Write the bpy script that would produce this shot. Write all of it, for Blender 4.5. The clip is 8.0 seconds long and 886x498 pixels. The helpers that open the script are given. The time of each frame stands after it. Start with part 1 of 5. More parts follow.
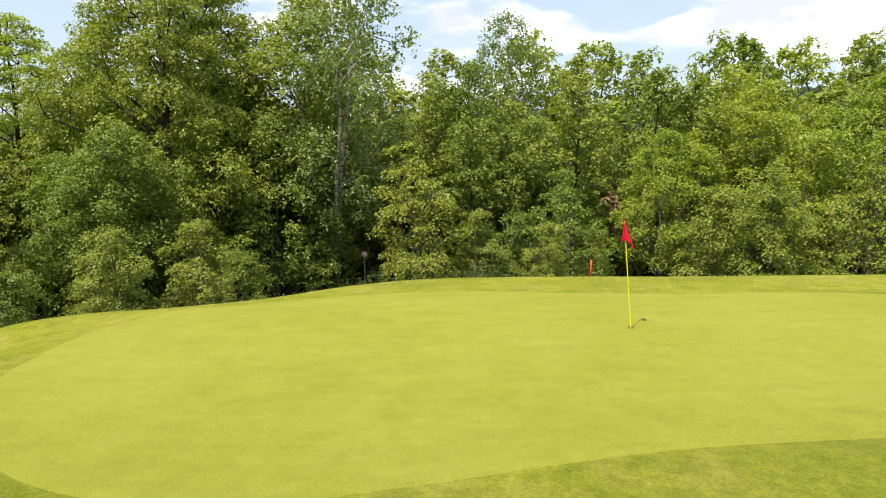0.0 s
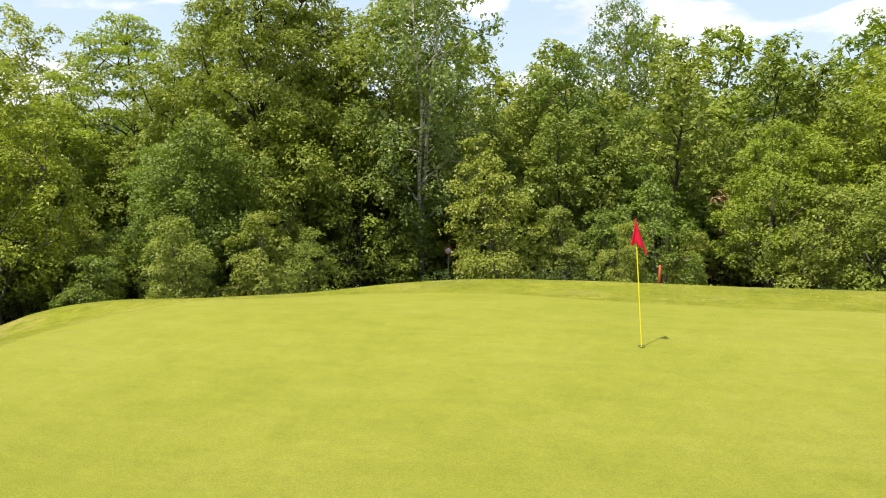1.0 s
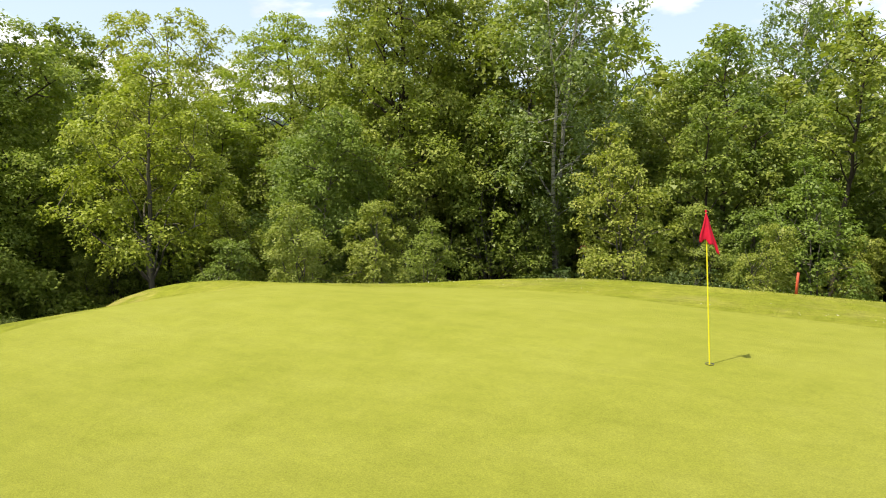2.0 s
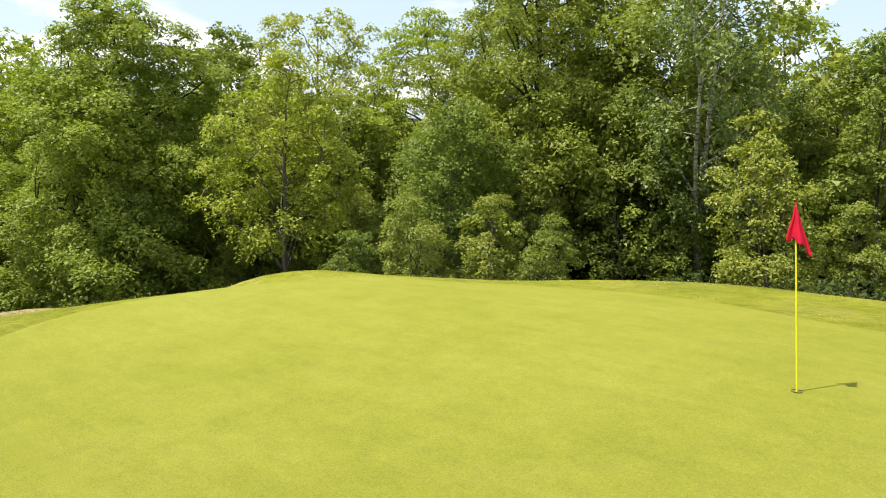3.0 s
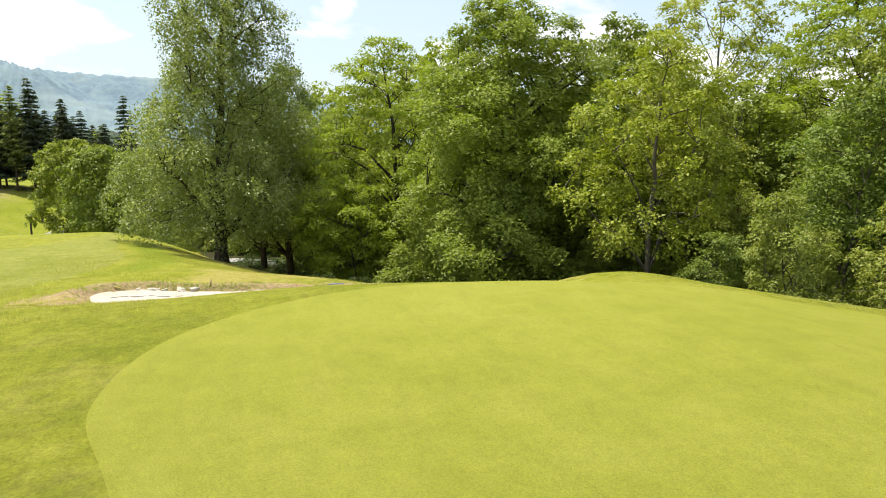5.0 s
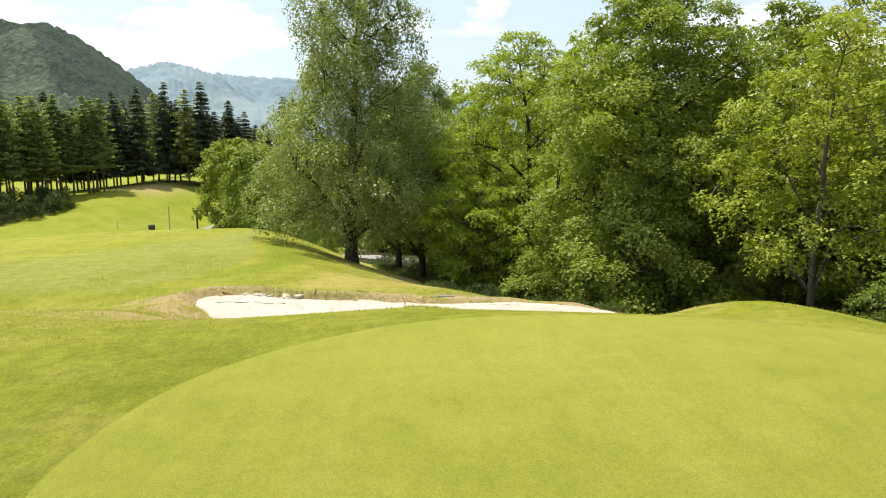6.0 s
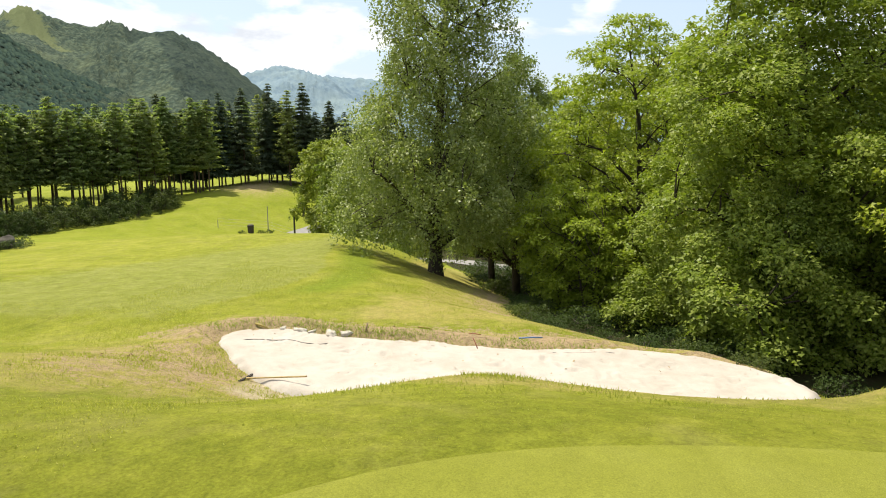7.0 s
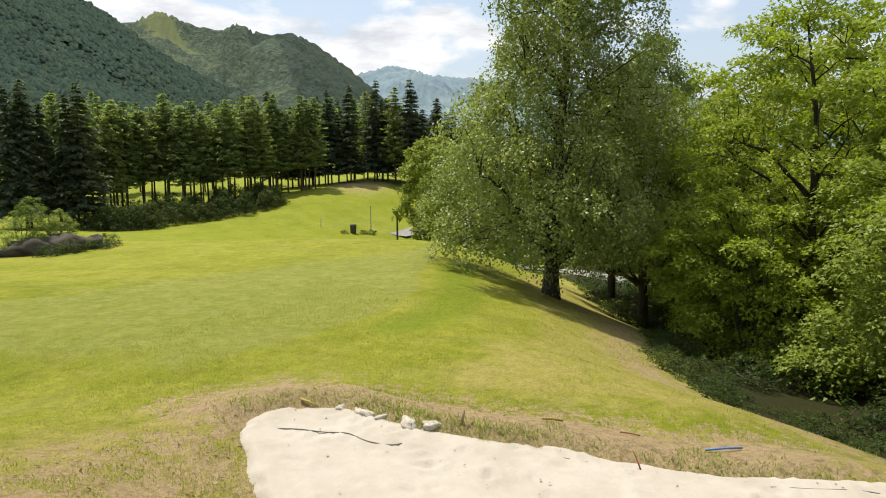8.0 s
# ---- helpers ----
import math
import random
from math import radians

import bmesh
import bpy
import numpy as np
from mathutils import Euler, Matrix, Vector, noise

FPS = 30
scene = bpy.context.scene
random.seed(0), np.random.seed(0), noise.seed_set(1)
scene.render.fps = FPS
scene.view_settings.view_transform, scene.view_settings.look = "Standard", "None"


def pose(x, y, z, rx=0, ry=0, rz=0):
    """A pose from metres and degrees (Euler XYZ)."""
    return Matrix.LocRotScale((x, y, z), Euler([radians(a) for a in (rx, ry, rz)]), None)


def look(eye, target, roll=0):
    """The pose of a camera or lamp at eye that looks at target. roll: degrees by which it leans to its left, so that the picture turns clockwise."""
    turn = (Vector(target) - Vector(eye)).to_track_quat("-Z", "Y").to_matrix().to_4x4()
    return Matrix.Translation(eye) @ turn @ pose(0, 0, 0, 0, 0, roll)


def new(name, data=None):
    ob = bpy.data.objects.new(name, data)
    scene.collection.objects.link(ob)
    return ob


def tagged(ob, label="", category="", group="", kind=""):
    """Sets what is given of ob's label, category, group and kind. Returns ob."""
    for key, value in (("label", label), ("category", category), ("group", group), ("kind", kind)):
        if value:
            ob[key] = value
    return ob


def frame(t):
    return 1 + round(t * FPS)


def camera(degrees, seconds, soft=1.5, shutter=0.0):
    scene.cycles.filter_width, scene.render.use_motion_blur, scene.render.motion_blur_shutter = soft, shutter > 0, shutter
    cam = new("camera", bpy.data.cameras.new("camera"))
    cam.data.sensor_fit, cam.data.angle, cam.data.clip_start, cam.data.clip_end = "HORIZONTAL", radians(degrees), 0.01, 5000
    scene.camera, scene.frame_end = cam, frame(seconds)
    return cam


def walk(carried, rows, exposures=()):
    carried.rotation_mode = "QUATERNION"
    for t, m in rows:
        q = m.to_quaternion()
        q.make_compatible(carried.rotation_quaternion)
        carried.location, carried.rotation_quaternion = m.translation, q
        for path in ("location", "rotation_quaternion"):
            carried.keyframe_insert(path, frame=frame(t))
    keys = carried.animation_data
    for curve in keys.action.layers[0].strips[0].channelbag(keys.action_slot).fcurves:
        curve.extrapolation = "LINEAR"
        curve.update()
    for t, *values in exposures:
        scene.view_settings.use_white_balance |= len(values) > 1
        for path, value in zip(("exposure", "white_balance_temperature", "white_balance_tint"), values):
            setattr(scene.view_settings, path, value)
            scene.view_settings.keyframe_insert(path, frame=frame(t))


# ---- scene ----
cam = camera(64.0, 8.0, soft=1.0)
EXPOSURES = [(0.0, 0.57), (1.5, 0.62), (3.0, 0.69), (4.0, 0.69), (5.0, 0.63), (6.5, 0.55), (7.0, 0.48), (7.5, 0.38), (8.0, 0.24)]
PATH = [
    (0, (0.510, -0.219, 3.580), (0.095, 9.672, 2.171), -0.68),
    (0.5, (1.926, 0.696, 3.470), (0.571, 10.503, 2.056), -0.58),
    (1, (3.175, 1.601, 3.372), (0.802, 11.209, 1.940), -0.51),
    (1.5, (4.136, 2.513, 3.201), (0.581, 11.750, 1.769), -0.29),
    (3, (5.732, 5.125, 2.838), (-0.807, 12.549, 1.378), -0.50),
    (3.5, (5.888, 5.907, 2.734), (-1.441, 12.551, 1.270), -0.55),
    (4, (5.926, 6.633, 2.597), (-2.237, 12.227, 1.154), -0.53),
    (4.5, (5.760, 7.365, 2.545), (-3.200, 11.566, 1.106), -0.55),
    (5, (5.324, 8.018, 2.512), (-4.202, 10.700, 1.075), -0.54),
    (6.5, (1.574, 9.881, 2.672), (-8.321, 9.831, 1.228), -0.62),
    (7, (-1.143, 10.082, 2.640), (-11.010, 9.311, 1.206), -0.70),
    (7.5, (-3.905, 9.716, 2.633), (-13.683, 8.185, 1.198), -0.46),
    (8, (-7.196, 9.024, 2.547), (-16.840, 6.798, 1.118), -0.22),
]
walk(cam, [(t, look(eye, target, roll)) for t, eye, target, roll in PATH], exposures=EXPOSURES)

# ---- light ----
SUN_AZ, SUN_EL = radians(-141), radians(66)      # azimuth clockwise from +y
sun = new("sun", bpy.data.lights.new("sun", "SUN"))
sun.data.energy, sun.data.angle, sun.data.color = 4.8, radians(0.55), (1.0, 0.93, 0.79)
sun_way = Vector((math.sin(SUN_AZ) * math.cos(SUN_EL), math.cos(SUN_AZ) * math.cos(SUN_EL), math.sin(SUN_EL)))
sun.matrix_world = look(sun_way * 100, (0, 0, 0))

world = bpy.data.worlds.new("sky")
scene.world = world
world.use_nodes = True
wt = world.node_tree
wt.nodes.clear()


def wn(kind, **props):
    n = wt.nodes.new(kind)
    for k, v in props.items():
        if k in n.inputs:
            n.inputs[k].default_value = v
    return n


w_out = wn("ShaderNodeOutputWorld")
w_bg = wn("ShaderNodeBackground", Strength=1.0)
w_sky = wn("ShaderNodeTexSky")
w_sky.sky_type, w_sky.sun_disc = "NISHITA", False
w_sky.sun_elevation, w_sky.sun_rotation = SUN_EL, SUN_AZ
w_sky.altitude, w_sky.air_density, w_sky.dust_density, w_sky.ozone_density = 300, 1.0, 3.0, 1.0
w_scale = wn("ShaderNodeVectorMath")
w_scale.operation = "SCALE"
w_scale.inputs["Scale"].default_value = 0.13
wt.links.new(w_sky.outputs[0], w_scale.inputs[0])
# fair-weather clouds over the whole sky, on a flat layer
w_co = wn("ShaderNodeTexCoord")
w_com = wn("ShaderNodeMapping")
w_com.inputs["Scale"].default_value = (1.0, 1.0, 3.0)
w_com.inputs["Location"].default_value = (5.3, 0.2, 1.1)
wt.links.new(w_co.outputs["Generated"], w_com.inputs[0])
w_noise = wn("ShaderNodeTexNoise", Scale=3.6, Detail=9.0, Roughness=0.52, Distortion=0.2)
wt.links.new(w_com.outputs[0], w_noise.inputs["Vector"])
w_ramp = wn("ShaderNodeValToRGB")
w_ramp.color_ramp.elements[0].position, w_ramp.color_ramp.elements[1].position = 0.495, 0.56
wt.links.new(w_noise.outputs[0], w_ramp.inputs[0])
w_noise2 = wn("ShaderNodeTexNoise", Scale=7.0, Detail=6.0, Roughness=0.6)
wt.links.new(w_com.outputs[0], w_noise2.inputs["Vector"])
w_cloud = wn("ShaderNodeValToRGB")
w_cloud.color_ramp.elements[0].position, w_cloud.color_ramp.elements[1].position = 0.38, 0.58
w_cloud.color_ramp.elements[0].color, w_cloud.color_ramp.elements[1].color = (0.60, 0.63, 0.68, 1), (0.92, 0.92, 0.92, 1)
wt.links.new(w_noise2.outputs[0], w_cloud.inputs[0])
w_mix = wn("ShaderNodeMix")
w_mix.data_type = "RGBA"
wt.links.new(w_ramp.outputs[0], w_mix.inputs[0])
w_haze = wn("ShaderNodeMix")
w_haze.data_type = "RGBA"
w_haze.inputs[0].default_value = 0.42
wt.links.new(w_scale.outputs[0], w_haze.inputs[6])
w_haze.inputs[7].default_value = (0.66, 0.75, 0.85, 1)
wt.links.new(w_haze.outputs[2], w_mix.inputs[6])
wt.links.new(w_cloud.outputs[0], w_mix.inputs[7])
wt.links.new(w_mix.outputs[2], w_bg.inputs[0])
wt.links.new(w_bg.outputs[0], w_out.inputs[0])


# ---- materials ----
class Nodes:
    """A small wrapper to write node materials in few lines."""

    def __init__(self, name):
        self.mat = bpy.data.materials.new(name)
        self.mat.use_nodes = True
        self.t = self.mat.node_tree
        self.t.nodes.clear()
        self.out = self.t.nodes.new("ShaderNodeOutputMaterial")

    def add(self, kind, links=(), **props):
        n = self.t.nodes.new(kind)
        for k, v in props.items():
            if k in n.inputs:
                n.inputs[k].default_value = v
        for k, v in links:
            self.t.links.new(v, n.inputs[k])
        return n

    def noise(self, scale, detail=4.0, rough=0.55, vector=None, distortion=0.0):
        n = self.add("ShaderNodeTexNoise", Scale=scale, Detail=detail, Roughness=rough, Distortion=distortion)
        if vector is None:
            vector = self.add("ShaderNodeTexCoord").outputs["Object"]
        self.t.links.new(vector, n.inputs["Vector"])
        return n.outputs[0]

    def ramp(self, fac, stops):
        n = self.add("ShaderNodeValToRGB", [(0, fac)])
        e = n.color_ramp.elements
        while len(e) < len(stops):
            e.new(0.5)
        for el, (p, c) in zip(e, stops):
            el.position = p
            el.color = (*c, 1) if not isinstance(c, (int, float)) else (c, c, c, 1)
        return n.outputs[0]

    def mix(self, fac, a, b, how="MIX"):
        n = self.add("ShaderNodeMix")
        n.data_type, n.blend_type = "RGBA", how
        for i, v in ((0, fac), (6, a), (7, b)):
            if isinstance(v, tuple):
                n.inputs[i].default_value = (*v, 1)
            elif isinstance(v, (int, float)):
                n.inputs[i].default_value = v
            else:
                self.t.links.new(v, n.inputs[i])
        return n.outputs[2]

    def math(self, how, a, b):
        n = self.add("ShaderNodeMath")
        n.operation = how
        for i, v in ((0, a), (1, b)):
            if isinstance(v, (int, float)):
                n.inputs[i].default_value = v
            else:
                self.t.links.new(v, n.inputs[i])
        return n.outputs[0]

    def attr(self, name):
        n = self.add("ShaderNodeAttribute")
        n.attribute_name = name
        return n.outputs["Fac"]

    def bump(self, height, strength, distance=0.02):
        return self.add("ShaderNodeBump", [("Height", height)], Strength=strength, Distance=distance).outputs[0]

    def surface(self, colour, rough=0.8, bump=None, spec=0.3, metal=0.0, translucent=0.0, trans_colour=None):
        p = self.add("ShaderNodeBsdfPrincipled", Roughness=rough, Metallic=metal)
        p.inputs["Specular IOR Level"].default_value = spec
        if isinstance(colour, tuple):
            p.inputs["Base Color"].default_value = (*colour, 1)
        else:
            self.t.links.new(colour, p.inputs["Base Color"])
        if bump is not None:
            self.t.links.new(bump, p.inputs["Normal"])
        shader = p.outputs[0]
        if translucent:
            tr = self.add("ShaderNodeBsdfTranslucent")
            c = trans_colour if trans_colour is not None else colour
            if isinstance(c, tuple):
                tr.inputs[0].default_value = (*c, 1)
            else:
                self.t.links.new(c, tr.inputs[0])
            m = self.add("ShaderNodeMixShader", [(1, shader), (2, tr.outputs[0])])
            m.inputs[0].default_value = translucent
            shader = m.outputs[0]
        self.t.links.new(shader, self.out.inputs[0])
        return self.mat


def plain_material(name, colour, rough=0.6, vary=0.25, scale=30.0, spec=0.4, bump=0.15):
    n = Nodes(name)
    f = n.noise(scale, 5)
    dark = tuple(c * (1 - vary) for c in colour)
    light = tuple(min(1, c * (1 + vary)) for c in colour)
    col = n.ramp(f, [(0.3, dark), (0.7, light)])
    return n.surface(col, rough, n.bump(n.noise(scale * 4, 3), bump, 0.004), spec)


def turf_material(name, dark, mid, light, fine, straw=None):
    """Mown grass: broad tone patches, streaks of mowing, and blade-size grain."""
    n = Nodes(name)
    co = n.add("ShaderNodeTexCoord").outputs["Object"]
    broad = n.noise(0.22, 4, 0.6, co)
    patch = n.noise(1.3, 5, 0.65, co)
    grain = n.noise(fine, 6, 0.75, co)
    tone = n.math("ADD", n.math("MULTIPLY", broad, 0.55), n.math("MULTIPLY", patch, 0.45))
    col = n.ramp(tone, [(0.36, dark), (0.5, mid), (0.64, light)])
    col = n.mix(0.75, col, n.ramp(grain, [(0.28, 0.55), (0.52, 1.0), (0.75, 1.45)]), "MULTIPLY")
    streak = n.add("ShaderNodeMapping", [("Vector", co)])
    streak.inputs["Scale"].default_value = (0.5, 2.2, 1)
    streak.inputs["Rotation"].default_value = (0, 0, 0.5)
    col = n.mix(0.24 if straw else 0.25, col, n.ramp(n.noise(1.4, 6, 0.7, streak.outputs[0], 0.4), [(0.3, 0.72), (0.5, 1.0), (0.7, 1.18)]), "MULTIPLY")
    if straw:
        dry = n.ramp(n.noise(0.55, 6, 0.7, co), [(0.5, 0.0), (0.68, 1.0)])
        col = n.mix(n.math("MULTIPLY", dry, 0.35), col, straw)
    co2 = n.math("MULTIPLY", n.math("SUBTRACT", patch, 0.5), 0.9)
    col = n.mix(n.math("MULTIPLY", n.ramp(n.math("ADD", n.attr("fairway"), co2), [(0.35, 0.0), (0.65, 1.0)]), 0.75), col, n.mix(0.75, n.ramp(patch, [(0.35, (0.185, 0.203, 0.036)), (0.65, (0.232, 0.243, 0.066))]), n.ramp(grain, [(0.28, 0.6), (0.52, 1.0), (0.75, 1.4)]), "MULTIPLY"))
    col = n.mix(n.math("MULTIPLY", n.ramp(n.math("ADD", n.attr("lush"), co2), [(0.4, 0.0), (0.9, 1.0)]), 0.7), col, n.mix(0.7, (0.135, 0.187, 0.012), n.ramp(grain, [(0.28, 0.6), (0.52, 1.0), (0.75, 1.4)]), "MULTIPLY"))
    col = n.mix(n.math("MULTIPLY", n.ramp(n.math("ADD", n.attr("dry"), n.math("MULTIPLY", co2, 1.4)), [(0.35, 0.0), (0.8, 1.0)]), 0.72), col, n.mix(0.8, (0.32, 0.265, 0.085), n.ramp(grain, [(0.28, 0.55), (0.52, 1.0), (0.75, 1.5)]), "MULTIPLY"))
    clump = n.noise(3.6, 8, 0.88, co)
    col = n.mix(0.48 if straw else 0.12, col, n.ramp(clump, [(0.38, 0.62), (0.5, 1.1), (0.62, 1.55)]), "MULTIPLY")
    soil = n.attr("soil")
    ragged = n.math("ADD", n.math("MULTIPLY", n.noise(1.7, 8, 0.8, co), 0.9), n.math("MULTIPLY", n.noise(9, 4, 0.8, co), 0.6))
    tufts = n.ramp(n.noise(3.4, 7, 0.8, co), [(0.44, 0.0), (0.56, 0.75)])
    bare = n.ramp(n.math("SUBTRACT", n.math("ADD", soil, n.math("SUBTRACT", ragged, 0.75)), tufts), [(0.10, 0.0), (0.42, 0.92)])
    litter = n.ramp(n.noise(24, 7, 0.9, co), [(0.28, (0.13, 0.088, 0.052)), (0.42, (0.29, 0.205, 0.118)), (0.55, (0.39, 0.29, 0.172)), (0.66, (0.23, 0.22, 0.06)), (0.78, (0.48, 0.38, 0.21))])
    litter = n.mix(0.9, litter, n.ramp(n.noise(5.5, 7, 0.85, co), [(0.36, 0.45), (0.48, 1.0), (0.66, 1.35)]), "MULTIPLY")
    col = n.mix(n.math("MULTIPLY", bare, n.math("GREATER_THAN", soil, 0.03)), col, litter)
    spill = n.ramp(n.math("ADD", n.attr("spill"), n.math("SUBTRACT", ragged, 0.75)), [(0.45, 0.0), (0.75, 1.0)])
    col = n.mix(n.math("MULTIPLY", spill, 0.8), col, n.mix(0.8, (0.46, 0.385, 0.255), n.ramp(n.noise(7.0, 7, 0.85, co), [(0.36, 0.55), (0.5, 1.0), (0.66, 1.2)]), "MULTIPLY"))
    # leaf mould of the wood, coloured near-black to imitate the trees' shade
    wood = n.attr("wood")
    shaded_mould = n.ramp(n.noise(5, 7, 0.75, co), [(0.32, (0.022, 0.017, 0.010)), (0.45, (0.042, 0.033, 0.016)), (0.58, (0.030, 0.044, 0.012))])
    col = n.mix(n.ramp(n.math("ADD", wood, n.math("MULTIPLY", n.math("SUBTRACT", patch, 0.5), 0.7)), [(0.4, 0.0), (0.6, 1.0)]), col, shaded_mould)
    return n.surface(col, 0.85, n.bump(n.math("ADD", grain, n.math("MULTIPLY", clump, 2.5 if straw else 0.5)), 0.8, 0.04), 0.06)


GROUND = turf_material("rough_turf", (0.158, 0.182, 0.016), (0.216, 0.231, 0.024), (0.278, 0.277, 0.045), 26.0, straw=(0.27, 0.235, 0.085))
GREEN = turf_material("green_turf", (0.228, 0.244, 0.031), (0.257, 0.268, 0.039), (0.281, 0.290, 0.050), 60.0)


def sand_material():
    n = Nodes("bunker_sand")
    co = n.add("ShaderNodeTexCoord").outputs["Object"]
    col = n.ramp(n.noise(1.1, 6, 0.65, co), [(0.3, (0.365, 0.325, 0.268)), (0.55, (0.425, 0.382, 0.325)), (0.75, (0.465, 0.427, 0.370))])
    specks = n.ramp(n.noise(46, 3, 0.7, co), [(0.62, 1.0), (0.72, 0.55)])
    col = n.mix(0.6, col, specks, "MULTIPLY")
    h = n.math("ADD", n.noise(3.5, 5, 0.6, co), n.math("MULTIPLY", n.noise(60, 3, 0.7, co), 0.15))
    return n.surface(col, 0.95, n.bump(h, 0.45, 0.06), 0.1)


SAND = sand_material()


def bark_material(name, dark, light, scale=6.0, bands=None):
    n = Nodes(name)
    co = n.add("ShaderNodeTexCoord").outputs["Object"]
    st = n.add("ShaderNodeMapping", [("Vector", co)])
    st.inputs["Scale"].default_value = (1, 1, 0.25)
    f = n.noise(scale, 7, 0.7, st.outputs[0], 0.4)
    col = n.ramp(f, [(0.35, dark), (0.65, light)])
    if bands:
        st2 = n.add("ShaderNodeMapping", [("Vector", co)])
        st2.inputs["Scale"].default_value = (0.6, 0.6, 3.5)
        marks = n.ramp(n.noise(3.0, 5, 0.7, st2.outputs[0]), [(0.5, 0.0), (0.6, 1.0)])
        col = n.mix(marks, col, bands)
    return n.surface(col, 0.9, n.bump(f, 0.8, 0.05), 0.15)


BARK_DARK = bark_material("dark_bark", (0.030, 0.024, 0.018), (0.085, 0.07, 0.05))
BARK_GREY = bark_material("grey_bark", (0.06, 0.055, 0.042), (0.16, 0.145, 0.115))
BARK_BIRCH = bark_material("birch_bark", (0.30, 0.28, 0.24), (0.55, 0.53, 0.48), 5.0, bands=(0.05, 0.045, 0.04))
BARK_RED = bark_material("conifer_bark", (0.045, 0.03, 0.02), (0.12, 0.085, 0.06))


def leaf_material(name, a, b, c, translucent=0.32, gloss=0.16):
    a, b, c = (tuple(v * k * q for v, q in zip(u, (1.06, 1.0, 1.04))) for u, k in ((a, 1.36), (b, 1.12), (c, 0.93)))
    n = Nodes(name)
    isl = n.add("ShaderNodeNewGeometry").outputs["Random Per Island"]
    own = n.add("ShaderNodeObjectInfo").outputs["Random"]
    co = n.add("ShaderNodeTexCoord").outputs["Object"]
    clump = n.noise(0.75, 3, 0.6, co)
    f = n.math("ADD", n.math("MULTIPLY", isl, 0.42), n.math("ADD", n.math("MULTIPLY", clump, 0.62), n.math("MULTIPLY", own, 0.26)))
    col = n.ramp(f, [(0.25, a), (0.7, b), (1.1, c)])
    col = n.mix(1.0, col, n.ramp(own, [(0.0, (0.92, 1.0, 1.05)), (0.6, (1.0, 1.0, 1.0)), (1.0, (1.06, 1.01, 0.9))]), "MULTIPLY")
    warm = n.mix(1.0, col, (1.36, 1.5, 0.65), "MULTIPLY")
    return n.surface(col, 0.45, None, gloss, 0.0, translucent, warm)


LEAF_OAK = leaf_material("oak_leaves", (0.080, 0.125, 0.019), (0.165, 0.228, 0.036), (0.29, 0.355, 0.078), 0.36)
LEAF_ASH = leaf_material("ash_leaves", (0.095, 0.135, 0.015), (0.205, 0.26, 0.030), (0.34, 0.39, 0.060))
LEAF_YELLOW = leaf_material("robinia_leaves", (0.115, 0.158, 0.016), (0.225, 0.285, 0.030), (0.345, 0.405, 0.058), 0.38)
LEAF_BIRCH = leaf_material("birch_leaves", (0.080, 0.115, 0.026), (0.170, 0.216, 0.050), (0.41, 0.455, 0.19), 0.35, 0.40)
LEAF_ALDER = leaf_material("alder_leaves", (0.075, 0.108, 0.018), (0.170, 0.215, 0.036), (0.31, 0.35, 0.08))
LEAF_HAZEL = leaf_material("hazel_leaves", (0.080, 0.115, 0.018), (0.175, 0.225, 0.036), (0.32, 0.36, 0.085))
# dark ivy-like leaves, darkened further to stand in for the trees' shade
LEAF_SHADED_IVY = leaf_material("bramble_leaves", (0.020, 0.034, 0.009), (0.046, 0.070, 0.017), (0.11, 0.14, 0.04), 0.25, 0.06)
NEEDLE_DARK = leaf_material("spruce_needles", (0.040, 0.060, 0.034), (0.070, 0.096, 0.052), (0.125, 0.155, 0.08), 0.25, 0.05)
NEEDLE_LIGHT = leaf_material("larch_needles", (0.115, 0.155, 0.055), (0.185, 0.235, 0.082), (0.27, 0.32, 0.12), 0.5, 0.06)
FLAG_RED = plain_material("flag_cloth", (0.46, 0.006, 0.03), 0.7, 0.12, 12, 0.2)
POLE_YELLOW = plain_material("pole_paint", (0.75, 0.66, 0.02), 0.4, 0.08, 20, 0.4)
CUP_DARK = plain_material("cup_liner", (0.05, 0.05, 0.045), 0.6)
STAKE_DULL = plain_material("weathered_red_paint", (0.24, 0.075, 0.045), 0.8, 0.4, 25)
STAKE_RED = plain_material("stake_paint", (0.45, 0.075, 0.03), 0.7, 0.35, 25)
PIPE_BLUE = plain_material("blue_paint", (0.10, 0.21, 0.45), 0.5, 0.3, 15)
RAKE_WOOD = plain_material("ash_handle", (0.40, 0.29, 0.12), 0.7, 0.3, 25)
STICK_WOOD = plain_material("old_wood", (0.26, 0.19, 0.11), 0.85, 0.4, 25)
STICK_YELLOW = plain_material("yellow_paint", (0.36, 0.27, 0.07), 0.6, 0.3, 25)
CORD = plain_material("dark_cord", (0.12, 0.11, 0.10), 0.8, 0.2, 30)
STONE = plain_material("limestone", (0.43, 0.39, 0.325), 0.9, 0.3, 9, 0.15, 0.4)
ROCK = plain_material("dark_rock", (0.075, 0.068, 0.055), 0.95, 0.6, 3, 0.1, 1.0)
ASPHALT = plain_material("pale_asphalt", (0.25, 0.24, 0.225), 0.9, 0.15, 3, 0.2)
POST_DARK = plain_material("dark_post", (0.07, 0.06, 0.05), 0.8, 0.3, 12)
POST_GREY = plain_material("grey_post", (0.33, 0.32, 0.30), 0.6, 0.2, 12)
WHITE_PAINT = plain_material("white_enamel", (0.75, 0.74, 0.72), 0.4, 0.08, 20)
DAISY = plain_material("daisy_petals", (0.78, 0.77, 0.70), 0.7, 0.05, 20)
